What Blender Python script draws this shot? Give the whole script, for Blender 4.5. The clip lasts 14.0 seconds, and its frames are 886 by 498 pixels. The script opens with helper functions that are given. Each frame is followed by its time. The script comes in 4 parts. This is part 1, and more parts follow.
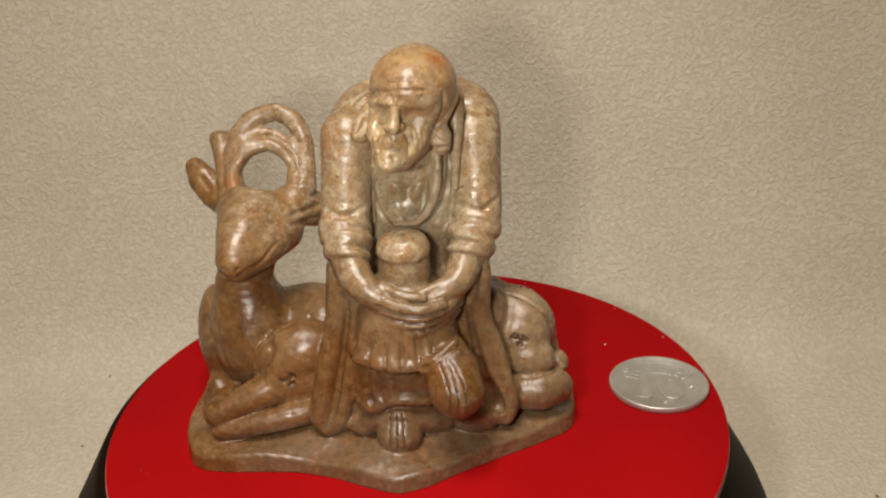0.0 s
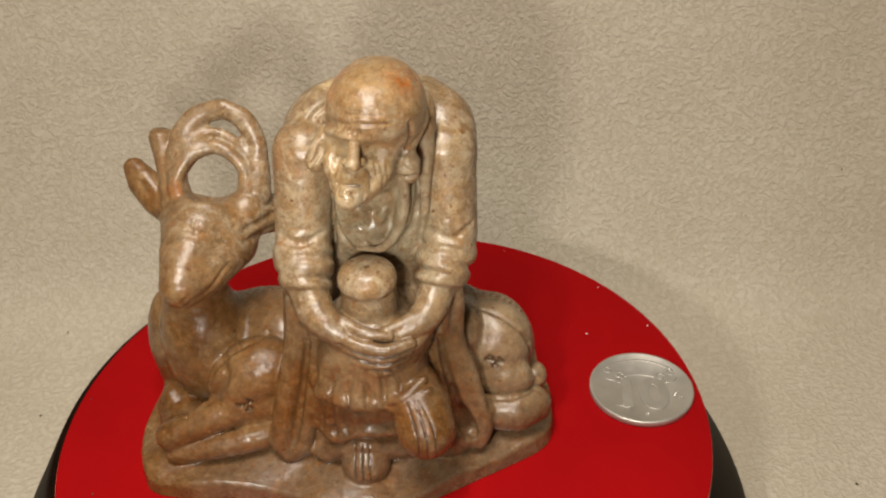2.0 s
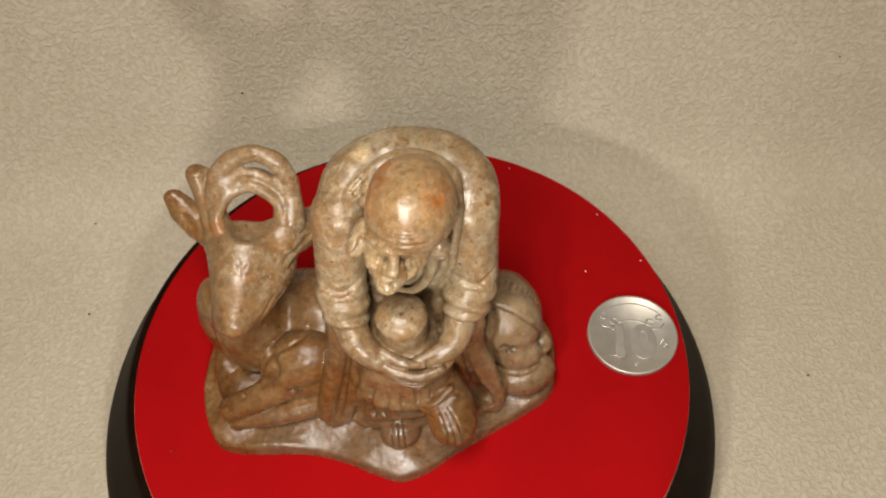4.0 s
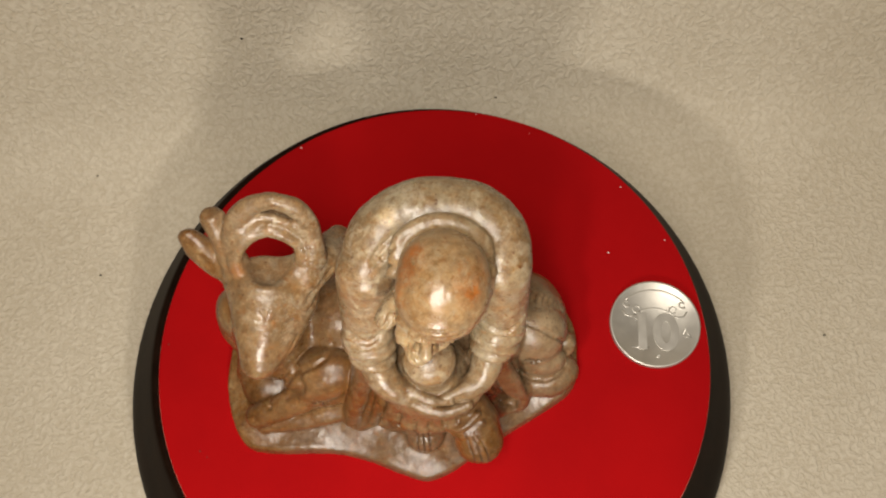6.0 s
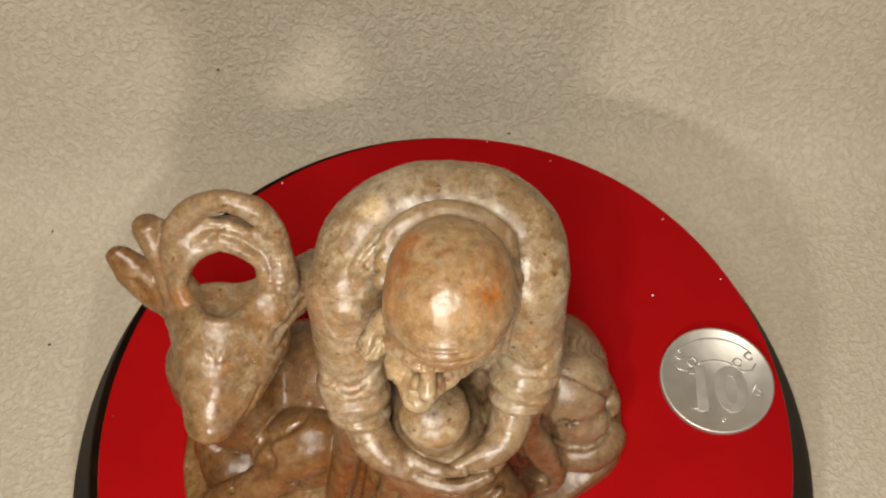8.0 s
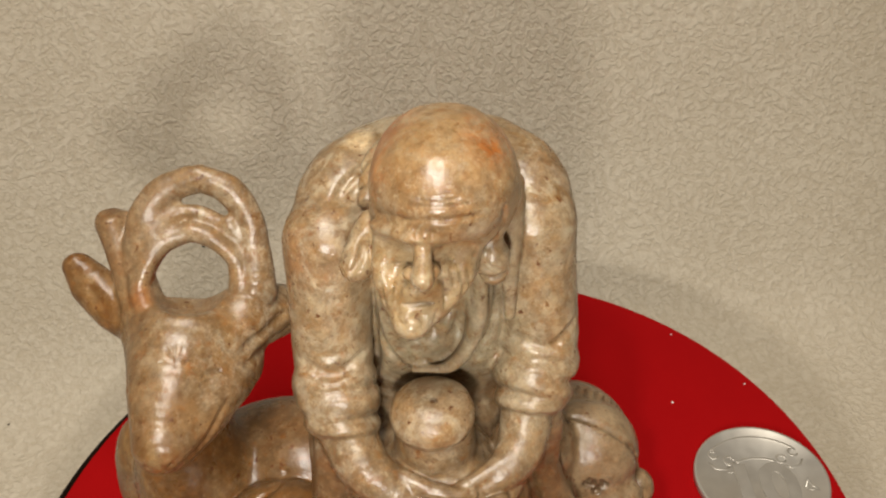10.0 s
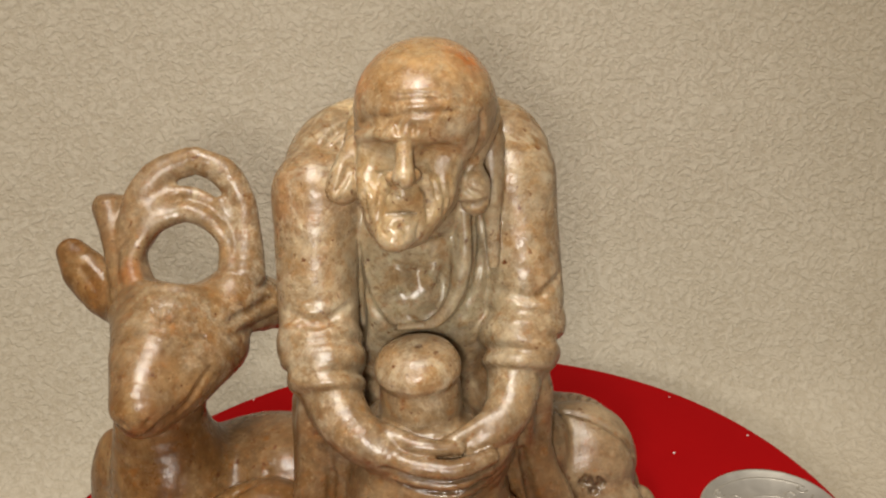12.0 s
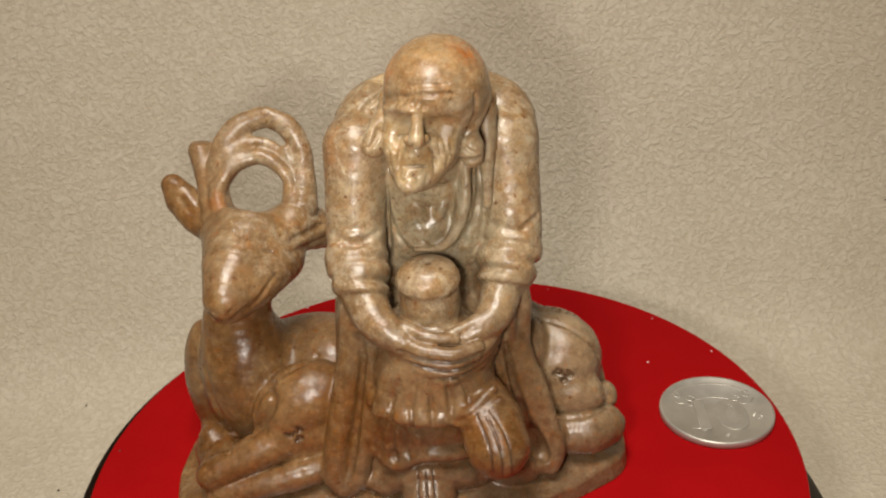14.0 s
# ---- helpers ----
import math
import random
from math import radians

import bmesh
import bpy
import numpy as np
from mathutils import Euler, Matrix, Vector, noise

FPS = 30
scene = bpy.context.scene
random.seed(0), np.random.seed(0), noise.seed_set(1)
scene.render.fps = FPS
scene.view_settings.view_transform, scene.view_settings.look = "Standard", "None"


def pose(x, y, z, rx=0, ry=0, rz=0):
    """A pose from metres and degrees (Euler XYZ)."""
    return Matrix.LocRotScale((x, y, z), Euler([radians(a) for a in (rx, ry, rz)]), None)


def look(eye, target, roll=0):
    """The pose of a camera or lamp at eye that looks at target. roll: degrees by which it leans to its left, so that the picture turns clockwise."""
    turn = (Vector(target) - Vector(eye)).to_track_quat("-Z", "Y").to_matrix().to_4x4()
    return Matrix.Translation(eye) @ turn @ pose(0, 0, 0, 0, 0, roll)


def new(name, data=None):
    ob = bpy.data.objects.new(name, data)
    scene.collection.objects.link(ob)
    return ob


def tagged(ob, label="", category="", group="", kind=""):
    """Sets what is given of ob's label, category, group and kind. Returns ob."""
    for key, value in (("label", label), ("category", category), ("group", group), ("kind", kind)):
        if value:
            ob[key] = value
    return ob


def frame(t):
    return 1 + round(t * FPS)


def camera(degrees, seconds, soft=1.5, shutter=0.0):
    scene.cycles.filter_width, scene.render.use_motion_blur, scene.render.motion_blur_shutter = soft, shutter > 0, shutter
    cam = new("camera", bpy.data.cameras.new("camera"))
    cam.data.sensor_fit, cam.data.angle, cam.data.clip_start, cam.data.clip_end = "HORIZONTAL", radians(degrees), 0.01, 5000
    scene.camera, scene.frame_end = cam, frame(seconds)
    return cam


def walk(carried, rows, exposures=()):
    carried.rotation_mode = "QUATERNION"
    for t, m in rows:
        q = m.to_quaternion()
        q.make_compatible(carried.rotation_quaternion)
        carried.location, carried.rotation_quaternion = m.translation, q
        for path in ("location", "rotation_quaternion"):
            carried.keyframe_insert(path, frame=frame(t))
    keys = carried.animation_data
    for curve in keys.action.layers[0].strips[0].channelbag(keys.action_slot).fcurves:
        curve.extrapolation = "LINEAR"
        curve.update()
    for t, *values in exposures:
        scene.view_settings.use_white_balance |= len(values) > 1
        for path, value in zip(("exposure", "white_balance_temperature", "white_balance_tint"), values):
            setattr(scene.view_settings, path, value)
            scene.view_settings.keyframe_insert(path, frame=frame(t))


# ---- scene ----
# Units: metres. The red disc's centre is over the origin; the throw lies at z = 0, the disc's top at DECK.
DECK = 0.0446
cam = camera(53.8, 14.0, soft=2.1)
METRES, TILT, LEAN = 0.3904, -23.695, 2.434
EYE = (0.01221, -0.19764, 0.17520)
ROWS = [
    (0.0, 0.0, 0.0, 0.0, 0.0, 0.0, -0.0),
    (0.5, 0.0012, 0.0167, 0.0258, -0.04, -0.88, -0.24),
    (1.0, -0.0002, 0.0387, 0.0539, -0.28, -3.08, 0.06),
    (1.5, -0.0001, 0.0477, 0.0669, -0.55, -5.28, -0.06),
    (2.0, 0.0071, 0.0579, 0.0944, -1.12, -9.95, -0.4),
    (2.5, 0.0058, 0.0532, 0.1432, -0.66, -15.71, -0.38),
    (3.0, -0.0004, 0.0501, 0.1959, -0.87, -22.83, -0.03),
    (3.5, -0.0108, 0.0627, 0.2534, -2.4, -27.29, -0.35),
    (6.0, -0.0326, 0.1824, 0.3985, -3.5, -43.94, 0.27),
    (6.5, -0.0322, 0.1981, 0.3848, -3.73, -44.02, 0.56),
    (7.0, -0.0367, 0.2126, 0.3571, -3.66, -42.44, 0.74),
    (7.5, -0.0312, 0.2277, 0.3235, -3.59, -38.66, 1.25),
    (8.0, -0.0286, 0.2399, 0.2853, -3.67, -36.67, 1.47),
    (10.5, -0.0394, 0.2095, 0.0847, -5.93, -2.75, 3.49),
    (11.0, -0.0368, 0.2167, 0.0453, -6.93, 4.24, 3.33),
    (11.5, -0.0382, 0.1929, 0.0271, -6.45, 3.34, 3.73),
    (12.0, -0.04, 0.1889, 0.0308, -5.13, 2.07, 3.9),
    (12.5, -0.0371, 0.183, 0.0303, -4.49, 1.89, 3.88),
    (13.0, -0.0357, 0.1757, 0.0236, -4.2, 1.91, 3.69),
    (13.5, -0.0317, 0.1441, 0.0189, -3.6, 0.45, 3.0),
    (14.0, -0.0252, 0.0828, 0.0313, -1.45, -2.25, 2.06),
]
EXPOSURES = [(0.0, 0.0), (14.0, 0.0)]
walk(cam, [(t, pose(*EYE, TILT, LEAN, 0) @ pose(METRES * x, METRES * y, METRES * z, 90 + pitch, roll, yaw)) for t, x, y, z, yaw, pitch, roll in ROWS], EXPOSURES)

# ---- light ----
world = bpy.data.worlds.new("room_air")
world.use_nodes = True
world.node_tree.nodes["Background"].inputs[0].default_value = (1.0, 0.86, 0.7, 1)
world.node_tree.nodes["Background"].inputs[1].default_value = 0.35
scene.world = world


def lamp(name, power, colour, place, target, wide, tall):
    data = bpy.data.lights.new(name, "AREA")
    data.energy, data.color = power, colour
    data.shape, data.size, data.size_y = "RECTANGLE", wide, tall
    ob = new(name, data)
    ob.matrix_world = look(place, target)
    return ob


# fixed stand-ins for the carried flash: a small light held low before the carving and an added narrow strip above it;
# then an unseen ceiling lamp added as room fill
lamp("low_light", 0.205, (1.0, 0.955, 0.89), (-0.017, -0.150, 0.156), (0, 0.0, 0.09), 0.016, 0.016)
# no real strip: added for the flash at its raised positions
lamp("high_flash_fill", 0.195, (1.0, 0.955, 0.89), (-0.010, -0.082, 0.258), (0, 0.0, 0.09), 0.012, 0.09)
# unseen overhead lamp, added as fill and for highlights seen from above
lamp("ceiling_fill", 18.0, (1.0, 0.93, 0.83), (-0.12, -0.48, 1.68), (0, 0, 0), 0.5, 0.5)

# ---- materials ----


def material(name):
    m = bpy.data.materials.new(name)
    m.use_nodes = True
    return m, m.node_tree.nodes, m.node_tree.links, m.node_tree.nodes["Principled BSDF"]


def node(nodes, kind, **values):
    n = nodes.new(kind)
    for key, value in values.items():
        n.inputs[key].default_value = value
    return n


def coords(nodes, links, scale=(1, 1, 1)):
    tc = nodes.new("ShaderNodeTexCoord")
    mp = nodes.new("ShaderNodeMapping")
    mp.inputs["Scale"].default_value = scale
    links.new(tc.outputs["Object"], mp.inputs["Vector"])
    return mp.outputs["Vector"]


def ramp(nodes, links, source, stops):
    n = nodes.new("ShaderNodeValToRGB")
    el = n.color_ramp.elements
    while len(el) < len(stops):
        el.new(0.5)
    for e, (p, c) in zip(el, stops):
        e.position, e.color = p, (*c, 1)
    links.new(source, n.inputs["Fac"])
    return n.outputs["Color"]


def mix(nodes, links, fac, a, b, mode="MIX"):
    n = nodes.new("ShaderNodeMix")
    n.data_type, n.blend_type = "RGBA", mode
    for slot, value in ((0, fac), (6, a), (7, b)):
        if hasattr(value, "links"):
            links.new(value, n.inputs[slot])
        else:
            n.inputs[slot].default_value = value if slot == 0 else (*value, 1)
    return n.outputs[2]


def bump(nodes, links, height, strength, distance, after=None):
    n = nodes.new("ShaderNodeBump")
    n.inputs["Strength"].default_value, n.inputs["Distance"].default_value = strength, distance
    links.new(height, n.inputs["Height"])
    if after is not None:
        links.new(after, n.inputs["Normal"])
    return n.outputs["Normal"]


def noise_tex(nodes, links, vec, scale, detail=4.0, rough=0.55, out="Fac", warp=0.0):
    n = node(nodes, "ShaderNodeTexNoise", Scale=scale, Detail=detail, Roughness=rough, Distortion=warp)
    links.new(vec, n.inputs["Vector"])
    return n.outputs[out]


def blob(nodes, links, vec, centre, inner, outer):
    """1 near centre, falling to 0 at outer."""
    d = nodes.new("ShaderNodeVectorMath")
    d.operation = "DISTANCE"
    links.new(vec, d.inputs[0])
    d.inputs[1].default_value = centre
    r = node(nodes, "ShaderNodeMapRange")
    r.interpolation_type = "SMOOTHSTEP"
    for key, value in (("From Min", inner), ("From Max", outer), ("To Min", 1.0), ("To Max", 0.0)):
        r.inputs[key].default_value = value
    links.new(d.outputs["Value"], r.inputs["Value"])
    return r.outputs["Result"]


def times(nodes, links, a, b):
    n = nodes.new("ShaderNodeMath")
    n.operation = "MULTIPLY"
    for slot, value in ((0, a), (1, b)):
        if hasattr(value, "links"):
            links.new(value, n.inputs[slot])
        else:
            n.inputs[slot].default_value = value
    return n.outputs[0]


def nodes_add(nodes, links, vec, colour, amount):
    """vec pushed about by a colour, centred on grey."""
    sub = nodes.new("ShaderNodeVectorMath")
    sub.operation = "SUBTRACT"
    links.new(colour, sub.inputs[0])
    sub.inputs[1].default_value = (0.5, 0.5, 0.5)
    mad = nodes.new("ShaderNodeVectorMath")
    mad.operation = "MULTIPLY_ADD"
    links.new(sub.outputs[0], mad.inputs[0])
    mad.inputs[1].default_value = (amount, amount, amount)
    links.new(vec, mad.inputs[2])
    return mad.outputs[0]


def stone_material():
    m, ns, ls, out = material("soapstone")
    v = coords(ns, ls)
    # bands of the block: brown ground, paler grey-cream in the middle, amber at the foot, where the lower front is also
    # darkened to offset the low light
    big = noise_tex(ns, ls, v, 75, 9, 0.7, warp=1.2)
    col = ramp(ns, ls, big, [(0.3, (0.085, 0.036, 0.010)), (0.44, (0.15, 0.07, 0.021)), (0.54, (0.19, 0.1, 0.036)), (0.66, (0.25, 0.16, 0.074)), (0.8, (0.33, 0.24, 0.13))])
    for centre, inner, outer, weight, tone in (
            ((0.004, -0.012, 0.064), 0.012, 0.04, 0.8, (0.37, 0.31, 0.215)),
            ((-0.022, 0.008, 0.052), 0.004, 0.01, 0.6, (0.22, 0.155, 0.09)),
            ((0.003, 0.007, 0.083), 0.010, 0.020, 0.7, (0.34, 0.285, 0.19)),
            ((0.002, -0.012, 0.062), 0.006, 0.015, 0.65, (0.38, 0.37, 0.28)),
            ((0.001, -0.02, 0.080), 0.004, 0.012, 0.65, (0.40, 0.305, 0.165)),
            ((0.028, -0.008, 0.024), 0.010, 0.019, 0.85, (0.35, 0.28, 0.19)),
            ((-0.023, 0.0, 0.030), 0.005, 0.012, 0.5, (0.3, 0.215, 0.13)),
            ((-0.037, -0.006, 0.056), 0.006, 0.018, 0.65, (0.26, 0.18, 0.1)),
            ((-0.034, 0.008, 0.07), 0.008, 0.018, 0.75, (0.29, 0.215, 0.135)),
            # lower front: brown and amber stone, toned down further against the low light
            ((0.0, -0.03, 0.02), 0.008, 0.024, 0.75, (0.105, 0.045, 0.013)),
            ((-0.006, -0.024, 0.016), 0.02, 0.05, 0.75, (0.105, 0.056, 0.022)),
            ((-0.002, -0.026, 0.034), 0.005, 0.011, 0.7, (0.25, 0.165, 0.09)),
            ((-0.032, -0.016, 0.02), 0.006, 0.017, 0.65, (0.235, 0.135, 0.058)),
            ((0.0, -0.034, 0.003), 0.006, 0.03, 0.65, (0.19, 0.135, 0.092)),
            ((0.0095, -0.029, 0.023), 0.005, 0.0095, 0.75, (0.20, 0.088, 0.0155)),
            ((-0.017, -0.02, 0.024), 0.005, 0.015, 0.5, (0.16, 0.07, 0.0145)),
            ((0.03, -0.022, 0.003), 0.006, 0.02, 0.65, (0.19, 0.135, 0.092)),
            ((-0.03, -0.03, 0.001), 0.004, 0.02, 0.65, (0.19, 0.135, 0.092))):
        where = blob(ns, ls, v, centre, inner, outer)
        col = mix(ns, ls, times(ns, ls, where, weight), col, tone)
    dome = blob(ns, ls, v, (0.0, -0.0176, 0.0545), 0.0055, 0.0085)
    col = mix(ns, ls, times(ns, ls, dome, 0.5), col, (0.3, 0.19, 0.1))
    amber = ramp(ns, ls, noise_tex(ns, ls, v, 120, 8, 0.72, warp=0.8), [(0.48, (0, 0, 0)), (0.62, (1, 1, 1))])
    col = mix(ns, ls, times(ns, ls, amber, 0.38), col, (0.174, 0.068, 0.0148))
    cream = ramp(ns, ls, noise_tex(ns, ls, v, 150, 8, 0.74, warp=0.8), [(0.5, (0, 0, 0)), (0.66, (1, 1, 1))])
    col = mix(ns, ls, times(ns, ls, cream, 0.3), col, (0.331, 0.255, 0.156))
    crystal = node(ns, "ShaderNodeTexVoronoi", Scale=1500.0)
    ls.new(v, crystal.inputs["Vector"])
    sparkle = ramp(ns, ls, crystal.outputs["Color"], [(0.1, (0.88, 0.87, 0.86)), (0.9, (1.12, 1.13, 1.14))])
    col = mix(ns, ls, 1.0, col, sparkle, "MULTIPLY")
    crown = blob(ns, ls, v, (0.005, -0.010, 0.0935), 0.009, 0.0155)
    col = mix(ns, ls, times(ns, ls, crown, 0.65), col, (0.42, 0.285, 0.145))
    rust = ramp(ns, ls, noise_tex(ns, ls, v, 260, 6, 0.7, warp=0.6), [(0.34, (0, 0, 0)), (0.55, (1, 1, 1))])
    for centre, inner, outer, weight in (((-0.0025, -0.0105, 0.0945), 0.001, 0.006, 0.85), ((0.0085, -0.0165, 0.094), 0.0008, 0.0045, 0.9), ((-0.004, -0.0165, 0.092), 0.001, 0.004, 0.45), ((0.011, -0.012, 0.092), 0.001, 0.005, 0.5),
                                         ((-0.0185, -0.0085, 0.0715), 0.0006, 0.0016, 0.9), ((-0.0175, -0.009, 0.077), 0.002, 0.006, 0.25), ((-0.006, -0.011, 0.0655), 0.0003, 0.001, 0.8), ((-0.042, 0.003, 0.0635), 0.001, 0.003, 0.4)):
        spot = blob(ns, ls, v, centre, inner, outer)
        col = mix(ns, ls, times(ns, ls, rust, times(ns, ls, spot, weight)), col, (0.42, 0.125, 0.012))
    # ragged iron stains on the crown, the sleeve and the deer's antlers
    ragged = nodes_add(ns, ls, v, noise_tex(ns, ls, v, 420, 6, 0.7, out="Color"), 0.009)
    for centre, inner, outer, weight in (((-0.0016, -0.0085, 0.0955), 0.0008, 0.0036, 0.75), ((-0.0030, -0.0128, 0.0945), 0.0006, 0.003, 0.7), ((0.0095, -0.0150, 0.0935), 0.0005, 0.003, 0.75), ((0.0078, -0.0125, 0.0955), 0.0003, 0.0022, 0.6),
                                         ((-0.0185, -0.0110, 0.0680), 0.0002, 0.0018, 0.8), ((-0.0175, -0.0120, 0.0560), 0.0002, 0.0016, 0.6), ((-0.0360, -0.0080, 0.0590), 0.0003, 0.0022, 0.45), ((-0.0300, 0.0080, 0.0760), 0.0003, 0.0025, 0.45)):
        col = mix(ns, ls, times(ns, ls, blob(ns, ls, ragged, centre, inner, outer), weight), col, (0.40, 0.125, 0.014))
    for centre, size in (((0.0002, -0.0192, 0.0569), 0.0004), ((0.0228, -0.0062, 0.0348), 0.0004)):
        col = mix(ns, ls, times(ns, ls, blob(ns, ls, v, centre, size, size * 1.8), 0.85), col, (0.05, 0.018, 0.008))
    chip = blob(ns, ls, v, (-0.0062, 0.0032, 0.0862), 0.001, 0.003)
    col = mix(ns, ls, times(ns, ls, chip, rust), col, (0.62, 0.5, 0.32))
    for centre, inner, outer, weight in (((-0.016, -0.012, 0.062), 0.003, 0.009, 0.4), ((-0.014, 0.0, 0.078), 0.003, 0.008, 0.35), ((0.019, -0.012, 0.058), 0.002, 0.007, 0.3), ((-0.002, -0.02, 0.076), 0.001, 0.004, 0.4), ((0.006, -0.018, 0.089), 0.003, 0.007, 0.35), ((-0.03, 0.0, 0.06), 0.002, 0.006, 0.3)):
        spot = blob(ns, ls, v, centre, inner, outer)
        col = mix(ns, ls, times(ns, ls, amber, times(ns, ls, spot, weight)), col, (0.36, 0.15, 0.03))
    dark = ramp(ns, ls, noise_tex(ns, ls, v, 950, 2, 0.5), [(0.65, (0, 0, 0)), (0.7, (1, 1, 1))])
    patch = ramp(ns, ls, noise_tex(ns, ls, v, 80, 3), [(0.32, (0, 0, 0)), (0.52, (1, 1, 1))])
    patch = times(ns, ls, patch, ramp(ns, ls, crown, [(0.0, (1, 1, 1)), (0.8, (0.1, 0.1, 0.1))]))
    col = mix(ns, ls, times(ns, ls, dark, patch), col, (0.11, 0.04, 0.013))
    orange = ramp(ns, ls, noise_tex(ns, ls, v, 560, 3, 0.6), [(0.57, (0, 0, 0)), (0.7, (1, 1, 1))])
    col = mix(ns, ls, times(ns, ls, orange, 0.45), col, (0.25, 0.092, 0.014))
    milky = ramp(ns, ls, noise_tex(ns, ls, v, 420, 7, 0.78, warp=0.7), [(0.5, (0, 0, 0)), (0.64, (1, 1, 1))])
    upper = blob(ns, ls, v, (-0.004, -0.008, 0.078), 0.026, 0.05)
    col = mix(ns, ls, times(ns, ls, upper, times(ns, ls, milky, 0.6)), col, (0.42, 0.35, 0.24))
    bald = ramp(ns, ls, crown, [(0.0, (1, 1, 1)), (0.7, (0.2, 0.2, 0.2))])
    clothed = times(ns, ls, upper, bald)
    cloud = noise_tex(ns, ls, v, 210, 6, 0.68, warp=1.0)
    col = mix(ns, ls, times(ns, ls, clothed, ramp(ns, ls, cloud, [(0.34, (0.55, 0.55, 0.55)), (0.47, (0, 0, 0))])), col, (0.29, 0.165, 0.06))
    col = mix(ns, ls, times(ns, ls, clothed, ramp(ns, ls, cloud, [(0.5, (0, 0, 0)), (0.64, (0.6, 0.6, 0.6))])), col, (0.47, 0.43, 0.34))
    tea = ramp(ns, ls, noise_tex(ns, ls, v, 820, 5, 0.7, warp=0.5), [(0.53, (0, 0, 0)), (0.64, (1, 1, 1))])
    col = mix(ns, ls, times(ns, ls, upper, times(ns, ls, tea, 0.5)), col, (0.2, 0.105, 0.03))
    pale = ramp(ns, ls, noise_tex(ns, ls, v, 1300, 3, 0.6), [(0.58, (0, 0, 0)), (0.7, (1, 1, 1))])
    col = mix(ns, ls, times(ns, ls, pale, 0.2), col, (0.45, 0.37, 0.25))
    col = mix(ns, ls, times(ns, ls, upper, times(ns, ls, pale, 0.3)), col, (0.52, 0.44, 0.31))
    grain = ramp(ns, ls, noise_tex(ns, ls, v, 480, 6, 0.7), [(0.35, (0.74, 0.71, 0.68)), (0.65, (1.18, 1.18, 1.18))])
    col = mix(ns, ls, 1.0, col, grain, "MULTIPLY")
    col = mix(ns, ls, 1.0, col, (0.865, 0.785, 0.675), "MULTIPLY")
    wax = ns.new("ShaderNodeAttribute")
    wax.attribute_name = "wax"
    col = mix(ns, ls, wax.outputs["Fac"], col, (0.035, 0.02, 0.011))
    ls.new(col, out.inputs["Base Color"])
    rg = ramp(ns, ls, noise_tex(ns, ls, v, 170, 5, 0.6), [(0.3, (0.2, 0.2, 0.2)), (0.7, (0.4, 0.4, 0.4))])
    ls.new(rg, out.inputs["Roughness"])
    out.inputs["Specular IOR Level"].default_value = 0.5
    out.inputs["Subsurface Weight"].default_value = 0.08
    out.inputs["Subsurface Radius"].default_value = (1.0, 0.5, 0.25)
    out.inputs["Subsurface Scale"].default_value = 0.0012
    n1 = bump(ns, ls, noise_tex(ns, ls, v, 330, 4), 0.3, 0.0005)
    n2 = bump(ns, ls, noise_tex(ns, ls, v, 2000, 4, 0.65), 0.26, 0.0002, n1)
    ls.new(n2, out.inputs["Normal"])
    return m


def fleece_material():
    m, ns, ls, out = material("fleece")
    v = coords(ns, ls)
    jog = noise_tex(ns, ls, v, 420, 3, 0.6, out="Color")
    off = nodes_add(ns, ls, v, jog, 0.0012)
    # shade in the short creases between the tufts, painted dark, then the tufts themselves
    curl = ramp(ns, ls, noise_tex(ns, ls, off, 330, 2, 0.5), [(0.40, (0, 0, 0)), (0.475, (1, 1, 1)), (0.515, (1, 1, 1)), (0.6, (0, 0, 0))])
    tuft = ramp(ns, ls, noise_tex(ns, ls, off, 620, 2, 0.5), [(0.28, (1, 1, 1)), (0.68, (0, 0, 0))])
    fine = noise_tex(ns, ls, v, 1500, 3, 0.6)
    tone = noise_tex(ns, ls, v, 9, 5, 0.55)
    col = ramp(ns, ls, tone, [(0.35, (0.53, 0.462, 0.352)), (0.65, (0.60, 0.53, 0.415))])
    # sunken parts of the pile get their shade in the base colour
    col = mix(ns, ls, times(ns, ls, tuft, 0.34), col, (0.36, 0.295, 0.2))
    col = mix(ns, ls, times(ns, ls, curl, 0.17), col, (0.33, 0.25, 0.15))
    curl = mix(ns, ls, 0.5, curl, tuft)
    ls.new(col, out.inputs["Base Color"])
    out.inputs["Roughness"].default_value = 0.95
    out.inputs["Specular IOR Level"].default_value = 0.1
    out.inputs["Sheen Weight"].default_value = 0.1
    flip = times(ns, ls, curl, -1.0)
    n1 = bump(ns, ls, flip, 0.45, 0.001)
    n2 = bump(ns, ls, fine, 0.25, 0.0004, n1)
    ls.new(n2, out.inputs["Normal"])
    return m


